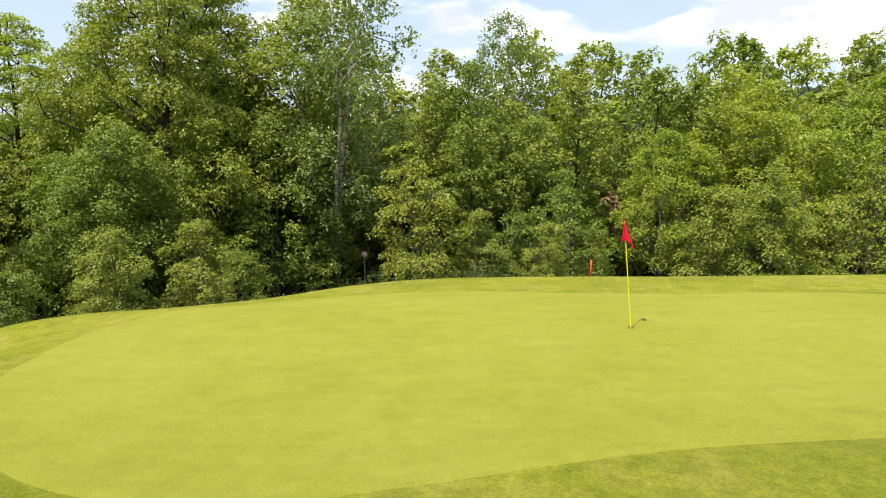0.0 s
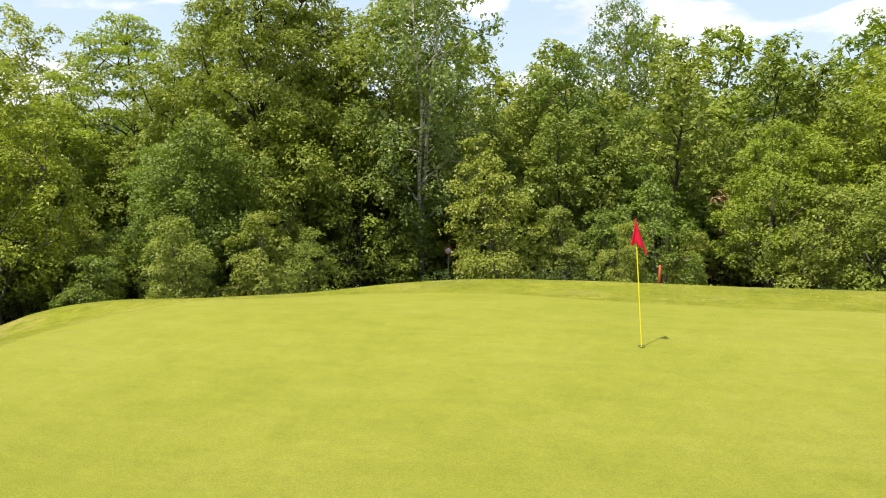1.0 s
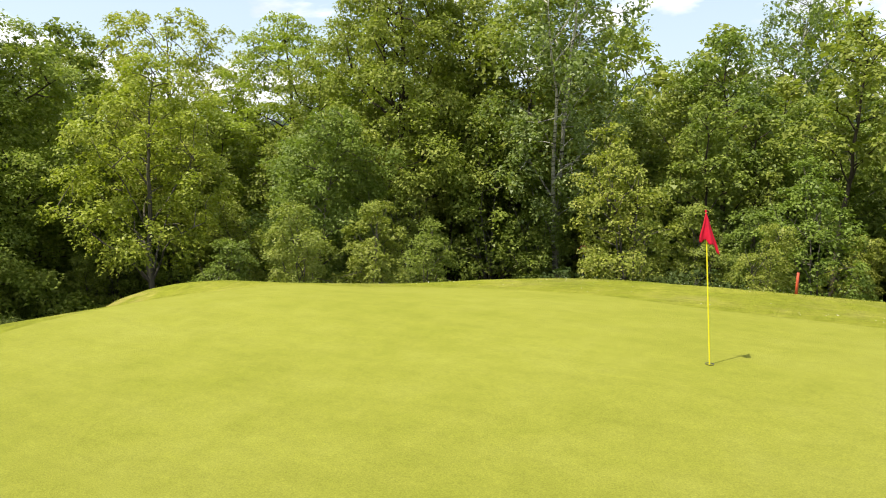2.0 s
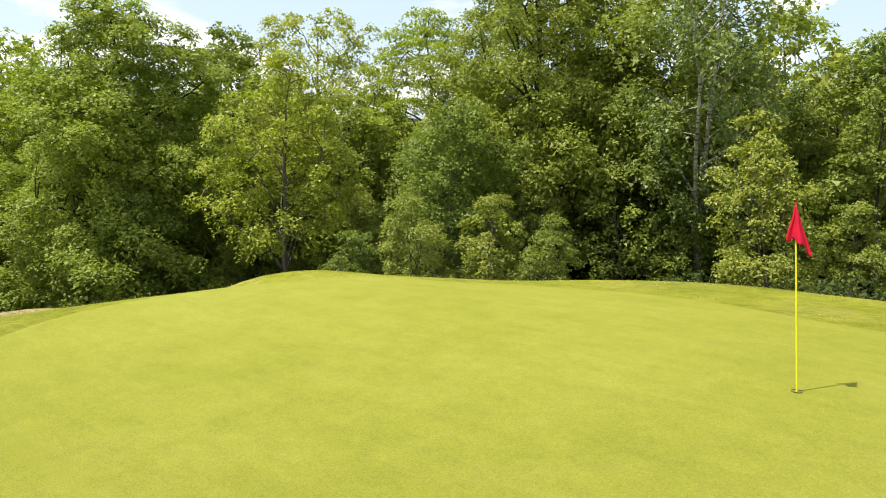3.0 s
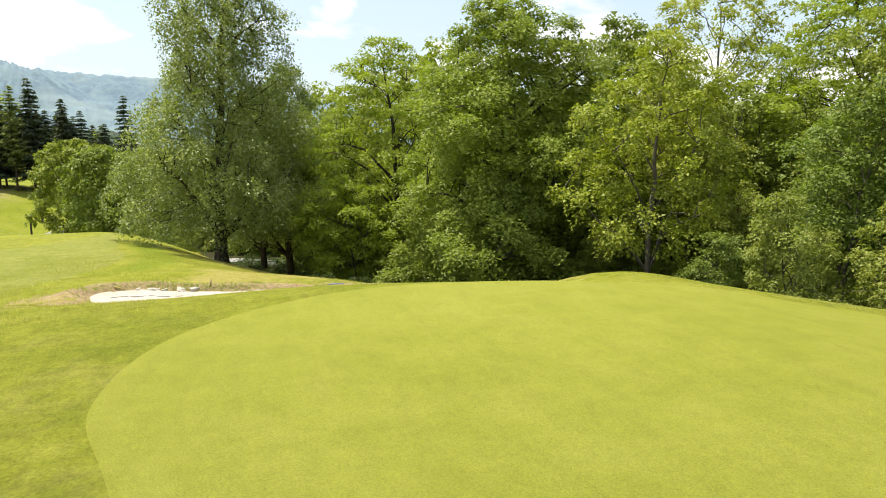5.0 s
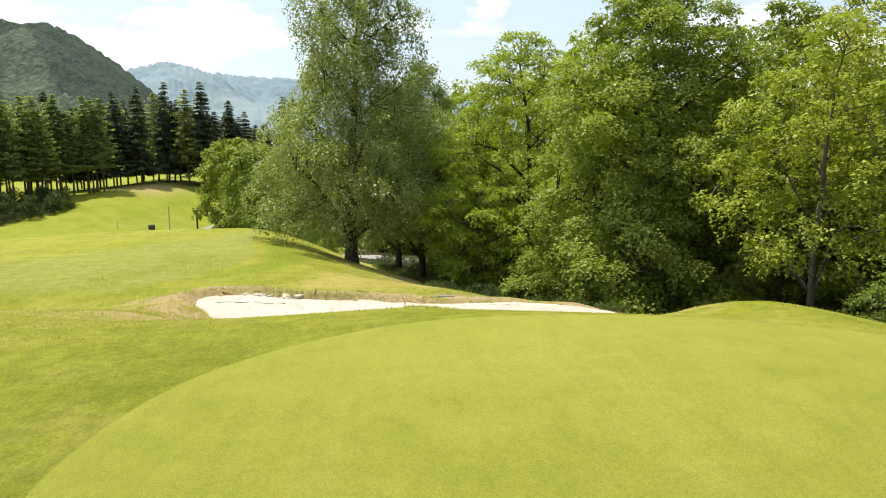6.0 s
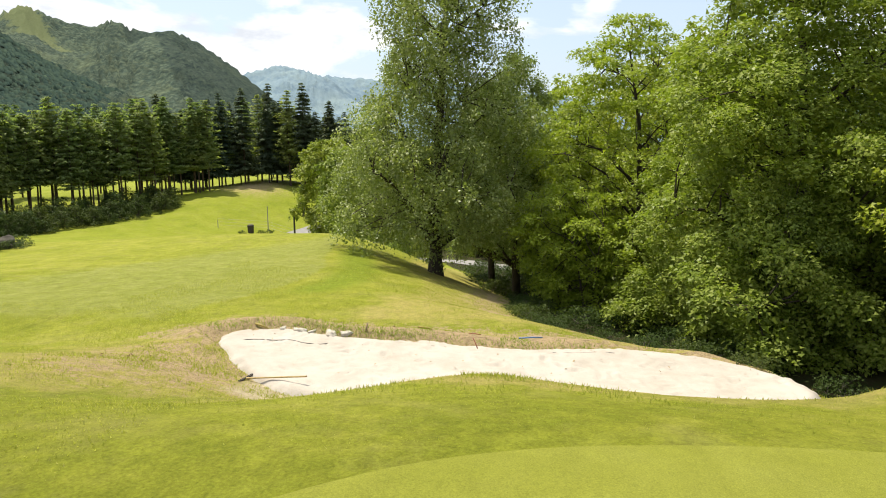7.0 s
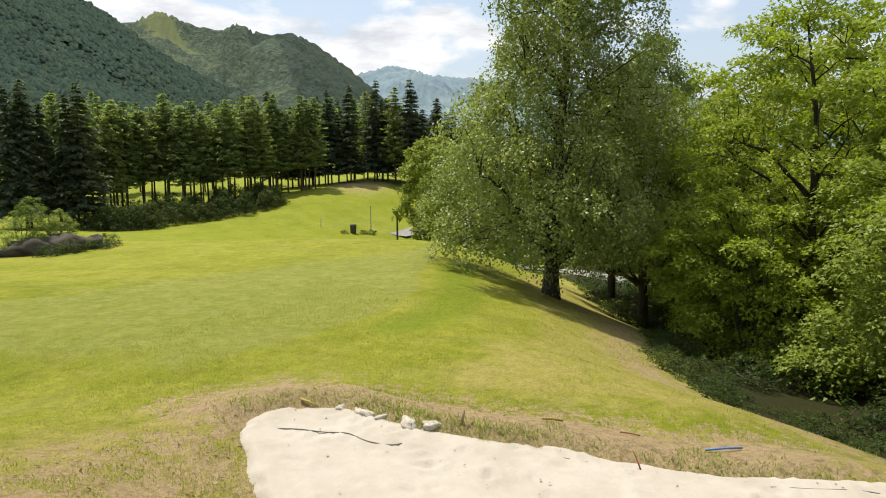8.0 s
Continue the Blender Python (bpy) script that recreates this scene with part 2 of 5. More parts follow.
DRY_LEAF = leaf_material("dry_litter", (0.13, 0.085, 0.04), (0.26, 0.19, 0.09), (0.38, 0.30, 0.16), 0.1)
TUFT = leaf_material("tuft_blades", (0.17, 0.19, 0.03), (0.27, 0.28, 0.065), (0.44, 0.42, 0.19), 0.55, 0.1)
LIP_BLADE = leaf_material("lip_blades", (0.12, 0.16, 0.015), (0.23, 0.28, 0.036), (0.37, 0.39, 0.10), 0.6, 0.1)
BLADE = leaf_material("grass_blades", (0.15, 0.18, 0.02), (0.22, 0.24, 0.035), (0.32, 0.31, 0.08), 0.45)


# leaves of the mountainside woods, blued in colour for distance haze
FAR_LEAVES = leaf_material("far_leaves", (0.024, 0.038, 0.030), (0.044, 0.064, 0.042), (0.092, 0.120, 0.066), 0.0, 0.0)


def mountain_material(name, deep, mid, bright, meadow, scale, crowns=0.45):
    n = Nodes(name)
    co = n.add("ShaderNodeTexCoord").outputs["Object"]
    trees = n.noise(scale, 6, 0.8, co)
    broad = n.noise(scale * 0.07, 5, 0.65, co)
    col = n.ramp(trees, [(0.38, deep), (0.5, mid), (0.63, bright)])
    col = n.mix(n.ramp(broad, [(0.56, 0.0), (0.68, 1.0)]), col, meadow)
    # crowns as cells: pale tops, with shade painted dark in the gaps between
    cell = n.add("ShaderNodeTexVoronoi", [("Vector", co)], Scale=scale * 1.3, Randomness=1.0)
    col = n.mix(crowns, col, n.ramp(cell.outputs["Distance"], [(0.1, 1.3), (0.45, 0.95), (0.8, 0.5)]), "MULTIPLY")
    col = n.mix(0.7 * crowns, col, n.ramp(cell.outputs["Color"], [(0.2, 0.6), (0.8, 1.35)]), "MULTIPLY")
    edge = n.math("MULTIPLY", n.math("SUBTRACT", n.noise(scale * 0.3, 6, 0.7, co), 0.5), 1.6)
    grass = n.ramp(n.math("ADD", n.attr("pasture"), edge), [(0.45, 0.0), (0.6, 1.0)])
    col = n.mix(n.math("MULTIPLY", grass, 0.85), col, (0.165, 0.19, 0.085))
    # cloud shadow and the flank's turned-away side, painted as a darker colour
    firs = n.ramp(n.math("ADD", n.attr("firs"), n.math("MULTIPLY", edge, 0.4)), [(0.4, 0.0), (0.6, 1.0)])
    col = n.mix(n.math("MULTIPLY", firs, 0.6), col, n.ramp(trees, [(0.35, (0.018, 0.032, 0.030)), (0.65, (0.052, 0.074, 0.060))]))
    return n.surface(col, 0.95, n.bump(trees, 0.8, 9.0), 0.05)


# near slope: dark wood greens with a little blue haze mixed in
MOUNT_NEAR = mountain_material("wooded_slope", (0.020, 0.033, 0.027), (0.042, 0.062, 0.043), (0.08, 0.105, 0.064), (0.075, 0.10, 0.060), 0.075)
# middle ridge: paler and bluer wood greens, aerial haze put into the colour
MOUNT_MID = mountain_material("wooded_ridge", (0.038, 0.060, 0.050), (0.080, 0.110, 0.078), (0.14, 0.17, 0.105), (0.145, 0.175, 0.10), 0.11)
# far range: the blue haze of distance is painted into these colours
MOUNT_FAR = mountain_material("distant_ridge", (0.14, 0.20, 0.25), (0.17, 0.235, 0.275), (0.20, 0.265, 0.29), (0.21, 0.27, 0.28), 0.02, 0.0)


# ---- mesh tools ----
def mesh_of(name, verts, faces, material=None, smooth=False):
    """A mesh from arrays: verts (n, 3), faces a list of (m, k) index arrays."""
    me = bpy.data.meshes.new(name)
    verts = np.asarray(verts, dtype=np.float32)
    faces = [np.asarray(f, dtype=np.int32) for f in faces if len(f)]
    loops = np.concatenate([f.ravel() for f in faces])
    sizes = np.concatenate([np.full(len(f), f.shape[1], dtype=np.int32) for f in faces])
    starts = np.concatenate([[0], np.cumsum(sizes)[:-1]]).astype(np.int32)
    me.vertices.add(len(verts))
    me.vertices.foreach_set("co", verts.ravel())
    me.loops.add(len(loops))
    me.loops.foreach_set("vertex_index", loops)
    me.polygons.add(len(sizes))
    me.polygons.foreach_set("loop_start", starts)
    me.polygons.foreach_set("loop_total", sizes)
    if smooth:
        me.polygons.foreach_set("use_smooth", np.ones(len(sizes), dtype=bool))
    if material:
        me.materials.append(material)
    me.update(calc_edges=True)
    me.validate()
    return me


def part_of(name, me, parent, label=""):
    ob = new(name, me)
    ob.parent = parent
    if label:
        ob["label"] = label
    return ob


def tubes(lines, sides=6):
    """Tapered tubes along polylines: a list of (points (n, 3), radii (n))."""
    vs, fs, base = [], [], 0
    ang = np.linspace(0, 2 * np.pi, sides, endpoint=False)
    for pts, rad in lines:
        pts, rad = np.asarray(pts, float), np.asarray(rad, float)
        d = np.gradient(pts, axis=0)
        d /= np.linalg.norm(d, axis=1)[:, None] + 1e-9
        ref = np.where(np.abs(d[:, 2:3]) > 0.9, np.array([[1.0, 0, 0]]), np.array([[0, 0, 1.0]]))
        u = np.cross(d, ref)
        u /= np.linalg.norm(u, axis=1)[:, None] + 1e-9
        w = np.cross(d, u)
        ring = pts[:, None, :] + rad[:, None, None] * (u[:, None, :] * np.cos(ang)[None, :, None] + w[:, None, :] * np.sin(ang)[None, :, None])
        n = len(pts)
        vs.append(ring.reshape(-1, 3))
        i = np.arange(n - 1)[:, None] * sides
        k = np.arange(sides)[None, :]
        k2 = (k + 1) % sides
        fs.append(np.stack([i + k, i + k2, i + sides + k2, i + sides + k], -1).reshape(-1, 4) + base)
        base += n * sides
    return np.concatenate(vs), np.concatenate(fs)


def smooth01(v):
    v = np.clip(v, 0, 1)
    return v * v * (3 - 2 * v)


def hills(x, y, size, seed):
    """Cheap smooth noise from sines, about -1 to 1."""
    out = 0
    for k in range(5):
        a = seed * 1.7 + k * 2.4
        out = out + np.sin((x * math.cos(a) + y * math.sin(a)) / size * (1 + 0.37 * k) + a * 3) / (1 + 0.4 * k)
    return out / 3


# ---- the lie of the land ----
BUNKER_OUTLINE = [(-17.12, 3.8), (-17.72, 4.62), (-17.35, 6.5), (-17.3, 8.5), (-17.1, 10.4), (-17.6, 12.6), (-17.4, 14.8), (-15.9, 16.25), (-14.4, 15.4), (-13.8, 13.8), (-14.25, 12.0), (-14.95, 9.9), (-14.3, 8.6), (-13.75, 7.4), (-14.2, 6.0), (-15.6, 4.72)]


def closed_spline(knots, n):
    """A smooth closed outline through a few knots."""
    k = np.array(knots, float)
    out = []
    m = len(k)
    for i in range(m):
        p0, p1, p2, p3 = (k[(i + j) % m] for j in (-1, 0, 1, 2))
        t = np.linspace(0, 1, n // m, endpoint=False)[:, None]
        out.append(0.5 * (2 * p1 + (p2 - p0) * t + (2 * p0 - 5 * p1 + 4 * p2 - p3) * t ** 2 + (3 * p1 - p0 - 3 * p2 + p3) * t ** 3))
    return np.concatenate(out)


BUNKER_RIM = closed_spline(BUNKER_OUTLINE, 96)


def bunker_distance(x, y):
    """Metres to the edge of the sand, less than 0 inside it; 9 when far off."""
    x, y = np.asarray(x, float), np.asarray(y, float)
    out = np.full(x.shape, 9.0)
    near = (x > -24) & (x < -8) & (y > -3) & (y < 22)
    px, py = x[near], y[near]
    best, inside = np.full(px.shape, 1e9), np.zeros(px.shape, bool)
    for a, b in zip(BUNKER_RIM, np.roll(BUNKER_RIM, -1, 0)):
        e = b - a
        t = np.clip(((px - a[0]) * e[0] + (py - a[1]) * e[1]) / (e @ e), 0, 1)
        best = np.minimum(best, (px - a[0] - t * e[0]) ** 2 + (py - a[1] - t * e[1]) ** 2)
        cross = (a[1] > py) != (b[1] > py)
        inside ^= cross & (px < e[0] * (py - a[1]) / (e[1] if e[1] else 1e-9) + a[0])
    out[near] = np.minimum(9, np.where(inside, -1, 1) * np.sqrt(best) + 0.06 * hills(px, py, 0.35, 7) + 0.035 * hills(px, py, 0.14, 19))
    return out


GREEN_OUTLINE = [(-7.35, 11.0), (-6.45, 8.7), (-4.6, 6.95), (-2.3, 6.4), (-0.3, 6.85), (3.0, 7.85), (7.0, 8.5), (11.5, 10.0), (13.2, 13.8), (11.0, 18.4), (6.0, 18.6), (2.5, 19.0), (-0.5, 20.2), (-3.5, 20.6), (-6.3, 18.4), (-7.6, 15.0)]
GREEN_EDGE = closed_spline(GREEN_OUTLINE, 112)


def green_distance(x, y):
    """Metres outside the edge of the putting green; 0 on it, 9 when far off."""
    x, y = np.asarray(x, float), np.asarray(y, float)
    out = np.full(x.shape, 9.0)
    near = (x > -12) & (x < 18) & (y > 2) & (y < 25)
    px, py = x[near], y[near]
    best, inside = np.full(px.shape, 1e9), np.zeros(px.shape, bool)
    for a, b in zip(GREEN_EDGE, np.roll(GREEN_EDGE, -1, 0)):
        e = b - a
        t = np.clip(((px - a[0]) * e[0] + (py - a[1]) * e[1]) / (e @ e), 0, 1)
        best = np.minimum(best, (px - a[0] - t * e[0]) ** 2 + (py - a[1] - t * e[1]) ** 2)
        inside ^= ((a[1] > py) != (b[1] > py)) & (px < e[0] * (py - a[1]) / (e[1] if e[1] else 1e-9) + a[0])
    out[near] = np.where(inside, 0, np.minimum(9, np.sqrt(best)))
    return out


def sand_level(x, y):
    return -1.85 - 0.05 * (y - 5) + 0.0 * x


def edge_y(x):
    """Where the mown ground breaks off to the wood in the north."""
    knots = [-140, -60, -45, -32, -25, -20, -15.5, -10.5, -7.5, -5, -1, 5, 40]
    values = [-12, -3.2, -0.6, 2.6, 5.8, 11.4, 12.8, 20.3, 19.4, 22.9, 25.2, 23.0, 24.2]
    return sum(np.interp(x + o, knots, values) for o in (-1.5, -0.75, 0, 0.75, 1.5)) / 5


def wood_y(x):
    """Where the grass ends and the shade of the wood begins."""
    return np.interp(x, [-140, -80, -60, -50, -40, -30, -25, -20, -15.5, -10, -5, 0, 40], [-4, 4, 9.5, 11.5, 11.2, 10.6, 11.6, 14.6, 17.8, 20.5, 23.5, 26, 27])


def height(x, y):
    x, y = np.asarray(x, float), np.asarray(y, float)
    far = smooth01((np.hypot(x + 2, y - 12) - 14) / 25)
    top = -2.2 * smooth01((-6.45 - x) / 12.0) - 1.02 * smooth01((-20 - x) / 28)
    top = top - (5.0 + 4.0 * smooth01((y + 45) / 30)) * smooth01((-46 - x) / 50)
    top = top - 0.61 * smooth01((y - 13.6) / 9.0) * smooth01((x + 14) / 8)         # the green falls to the north
    top = top - 0.39 * smooth01((y - x - 17.2) / 10.1) * smooth01((x + 16) / 6)    # and to the north-west
    top = top - 0.5 * smooth01((8.0 - y) / 10) * smooth01((x + 8) / 6)
    top = top - 0.7 * smooth01((-8 - y) / 22) * smooth01((-22 - x) / 12)
    top = top + 0.22 * smooth01((8 - y) / 6) * smooth01((-9 - x) / 4) * smooth01((x + 26) / 6)
    top = top + 0.37 * np.exp(-((x + 11.0) / 3.2) ** 2 - ((y - 17.4) / 1.25) ** 2)  # mound at the corner
    top = top + 0.17 * np.exp(-((x + 11.9) / 1.3) ** 2 - ((y - 9.7) / 1.5) ** 2)    # tongue in front of the sand
    top = top - 0.42 * np.exp(-((x + 11.2) / 2.2) ** 2 - ((y - 5.6) / 2.4) ** 2)
    top = top + far * 0.2 * hills(x, y, 14.0, 1)
    # valley side with the conifers
    s = -0.9 * x - 0.44 * y
    rise = smooth01((s - 105) / 50)
    top = top + rise * (3.0 + 2.7 * smooth01((y + 60) / 30)) + 0.02 * np.clip(s - 170, 0, 400)
    # the wood's floor
    floor = np.interp(x, [-150, -115, -75, -50, -27, -10, 20], [-11.6, -12.0, -11.0, -9.0, -5.0, -4.2, -4.0]) + 0.3 * hills(x, y, 6.0, 2)
    d = y - edge_y(x)
    drop = smooth01((d + 1.0) / (18 - 5.0 * smooth01((x + 38) / 14) - 2.5 * smooth01((x + 26) / 12)))
    z = top + (np.minimum(floor, top) - top) * drop
    z = z + np.clip(y - 60, 0, 300) * 0.03
    # the bunker: its bowl, and a raised lip of soil on the far side
    b = bunker_distance(x, y)
    sand = sand_level(x, y)
    z = z + np.maximum(0, sand + 0.20 - 0.22 * smooth01((y - 8) / 4) - z) * np.exp(-(np.clip(b, 0, 9) / 1.5) ** 2) * smooth01((18.0 - y) / 2)
    z = z + 0.10 * np.exp(-((b - 0.7) / 0.5) ** 2) * smooth01((-15.8 - x) / 1.5) * (1 + 0.6 * hills(x, y, 0.5, 9))
    z = z + 0.03 * hills(x, y, 0.45, 3) * np.exp(-((b - 0.9) / 0.9) ** 2)
    t = smooth01((b + 0.12) / (1.05 - 0.5 * smooth01((-16.6 - x) / 0.6) + (1.9 - 0.7 * smooth01((y - 8.0) / 3.2)) * smooth01((x + 16.5) / 1.5)))
    return np.where(b < 9, (sand - 0.10) * (1 - t) + z * t, z)


def warp(n, reach, fine):
    u = np.linspace(-1, 1, n)
    return fine * np.sinh(u * math.asinh(reach / fine))


gx = warp(330, 4200, 4.6) - 15.5
gy = warp(300, 4200, 4.6) + 9.0
GX, GY = np.meshgrid(gx, gy, indexing="ij")
GZ = height(GX, GY)
nx, ny = GX.shape
idx = np.arange(nx * ny).reshape(nx, ny)
quads = np.stack([idx[:-1, :-1], idx[1:, :-1], idx[1:, 1:], idx[:-1, 1:]], -1).reshape(-1, 4)
ground_mesh = mesh_of("ground", np.stack([GX, GY, GZ], -1).reshape(-1, 3), [quads], GROUND, True)


def add_masks(me, x, y):
    b = bunker_distance(x, y)
    ring = np.exp(-(np.clip(b - 0.4, 0, 9) / (1.0 + 0.85 * smooth01((-16.5 - x) / 1.0))) ** 2)
    west = smooth01((-16.3 - x) / 1.0)
    soil = ring * (0.14 + 1.15 * west) + 0.92 * np.exp(-((x + 14.2) / 3.0) ** 2 - ((y - 3.6) / 2.3) ** 2)
    bank = np.exp(-((y - wood_y(x) + 1.0) / 1.2) ** 2) * smooth01((-15 - x) / 3) * smooth01((x + 44) / 8)
    soil = np.maximum(soil * (1 - 0.7 * smooth01((y - 11.5) / 2.0)), 0.85 * bank)
    soil = np.maximum(soil, 0.75 * np.exp(-((x + 39.5) / 5) ** 2 - ((y - 9.4) / 2.6) ** 2))   # bare earth under the big birch
    soil = np.maximum(soil, 0.95 * np.exp(-((x + 141) / 9) ** 2 - ((y + 39) / 7) ** 2))   # needles under the spruces
    s = -0.9 * x - 0.44 * y
    # mask of the wood's floor, where mould and its painted shade go
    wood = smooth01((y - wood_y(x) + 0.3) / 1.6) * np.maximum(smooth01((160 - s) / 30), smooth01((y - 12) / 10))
    spill = 1.2 * np.exp(-((x + 13.5) / 1.3) ** 2 - ((y - 6.4) / 1.5) ** 2) + 0.5 * np.exp(-(b / 0.35) ** 2)
    f_y = np.interp(x, [-45, -36, -32, -28, -25, -21, -17], [-0.1, 1.4, 2.4, 2.6, 2.0, 1.2, 1.2])
    fairway = smooth01((f_y - y) / 1.0 + 0.5) * smooth01((-17 - x) / 6) * smooth01((y + 0.42 * (x + 22) + 15) / 7)
    lush = np.maximum(np.exp(-((y - f_y - 1.6) / 1.3) ** 2) * smooth01((-22 - x) / 4) * smooth01((x + 46) / 6), 0.62 * smooth01((-47 - x) / 10))
    lush = np.maximum(lush, 0.45 * smooth01((-2 - x) / 4) * np.exp(-(green_distance(x, y) / (0.9 + 0.3 * hills(x, y, 1.7, 41))) ** 2))
    dry = 0.72 * smooth01((y - f_y - 3.0) / 2.5) * smooth01((-18.5 - x) / 2.5) * smooth01((wood_y(x) - y) / 1.0)
    dry = np.maximum(dry, 0.95 * np.exp(-(b / (2.0 + 1.3 * smooth01((x + 15.0) / 1.0))) ** 2) * np.where(b < 9, 1, 0))
    dry = np.maximum(dry, 1.2 * np.exp(-((x + 14.0) / 4.0) ** 2 - ((y - 3.4) / 3.1) ** 2))
    dry = np.maximum(dry, 0.95 * np.exp(-((x + 11.9) / 1.5) ** 2 - ((y - 10.0) / 2.4) ** 2))   # the tongue of rough before the sand
    dry = np.maximum(dry, 0.42 * smooth01((5.2 - y) / 1.5) * smooth01((y + 2) / 3) * smooth01((x + 12) / 3) * smooth01((4 - x) / 3))
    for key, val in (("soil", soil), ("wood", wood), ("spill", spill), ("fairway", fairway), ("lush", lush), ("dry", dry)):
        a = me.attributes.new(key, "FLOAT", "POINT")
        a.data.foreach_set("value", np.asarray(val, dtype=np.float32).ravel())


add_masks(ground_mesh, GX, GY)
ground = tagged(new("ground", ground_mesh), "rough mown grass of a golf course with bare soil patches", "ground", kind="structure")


def turf_patch(name, knots, material, lift, label):
    """A patch of shorter turf that follows the ground, with its edge let into it."""
    rim = closed_spline(knots, 280)
    centre = rim.mean(0)
    r = np.concatenate([np.linspace(0.0, 0.985, 56)[1:], [1.0]])
    pts = centre + (rim - centre)[None] * r[:, None, None]
    x, y = np.concatenate([[centre[0]], pts[..., 0].ravel()]), np.concatenate([[centre[1]], pts[..., 1].ravel()])
    z = height(x, y) + lift
    n = len(rim)
    z[-n:] -= lift + 0.03
    rings = np.arange(len(r) * n).reshape(len(r), n) + 1
    nxt = np.roll(rings, -1, 1)
    q = np.stack([rings[:-1], rings[1:], nxt[1:], nxt[:-1]], -1).reshape(-1, 4)
    fan = np.stack([np.zeros(n, int), rings[0], nxt[0]], -1)
    me = mesh_of(name, np.stack([x, y, z], -1), [q, fan], material, True)
    return tagged(new(name, me), label, "putting green", kind="structure")


turf_patch("putting_green", GREEN_OUTLINE, GREEN, 0.024, "smooth yellow-green closely mown putting green")

# sand: a fine sheet that the bowl cuts to shape
sx, sy = np.meshgrid(np.arange(-19.4, -12.2, 0.07), np.arange(1.8, 17.8, 0.07), indexing="ij")
sb = bunker_distance(sx, sy)
sz = sand_level(sx, sy) + 0.018 * hills(sx, sy, 0.8, 4) + 0.012 * hills(sx, sy, 0.25, 5) + 0.05 * smooth01((sb + 1.2) / 1.2) - 0.6 * smooth01((sb - 0.12) / 0.7)
foot = np.random.default_rng(17)
for k in range(260):                                      # old footprints, half raked out
    fx, fy, fa, fd = foot.uniform(-18, -13), foot.uniform(3.5, 16.5), foot.uniform(0, 3.14), foot.uniform(0.015, 0.045)
    near = (np.abs(sx - fx) < 0.6) & (np.abs(sy - fy) < 0.6)
    u, w = (sx[near] - fx) * math.cos(fa) + (sy[near] - fy) * math.sin(fa), (sy[near] - fy) * math.cos(fa) - (sx[near] - fx) * math.sin(fa)
    q = (u / 0.17) ** 2 + (w / 0.085) ** 2
    sz[near] += fd * (0.8 * np.exp(-(np.sqrt(q) - 1.5) ** 2 * 4) - np.exp(-q)) * 0.8
sid = np.arange(sx.size).reshape(sx.shape)
sq = np.stack([sid[:-1, :-1], sid[1:, :-1], sid[1:, 1:], sid[:-1, 1:]], -1).reshape(-1, 4)
keep = (sb < 0.75).ravel()[sq].all(1)
used, back = np.unique(sq[keep], return_inverse=True)
sand_mesh = mesh_of("bunker_sand", np.stack([sx, sy, sz], -1).reshape(-1, 3)[used], [back.reshape(-1, 4)], SAND, True)
tagged(new("bunker_sand", sand_mesh), "pale cream raked sand of a kidney-shaped bunker", "bunker", kind="structure")


LANE = [(-74, 28), (-78, 17), (-83, 9), (-95, -3), (-110, -12), (-123, -14), (-128, -17.5), (-124, -20.6), (-119, -22.0), (-115, -23.3)]


# the small road in the valley
def ribbon(name, line, width, lift, material):
    k = np.array(line, float)
    t = np.linspace(0, len(k) - 1, 120)
    x, y = np.interp(t, np.arange(len(k)), k[:, 0]), np.interp(t, np.arange(len(k)), k[:, 1])
    d = np.stack([np.gradient(x), np.gradient(y)], -1)
    d /= np.linalg.norm(d, axis=1)[:, None]
    side = np.stack([-d[:, 1], d[:, 0]], -1)
    rows = [np.stack([x, y], -1) + side * width * w for w in (-0.5, -0.25, 0, 0.25, 0.5)]
    crown = (0.0, 0.03, 0.05, 0.03, 0.0)
    mid = height(x, y)
    v = np.stack([np.column_stack([r, np.maximum(height(r[:, 0], r[:, 1]), mid) + lift + c]) for r, c in zip(rows, crown)], 1)
    i = np.arange(v.shape[0] * 5).reshape(-1, 5)
    q = np.stack([i[:-1, :-1], i[:-1, 1:], i[1:, 1:], i[1:, :-1]], -1).reshape(-1, 4)
    return new(name, mesh_of(name, v.reshape(-1, 3), [q], material, True))


tagged(ribbon("road", LANE, 3.4, 0.07, ASPHALT), "narrow pale asphalt lane beside the wood", "road", kind="structure")


# ---- mountains ----
def rugged(x, y, size, seed):
    """Undirected relief from -1 to 1."""
    return np.array([noise.noise((a / size, b / size, seed * 7.3)) for a, b in zip(x, y)]) * 1.6


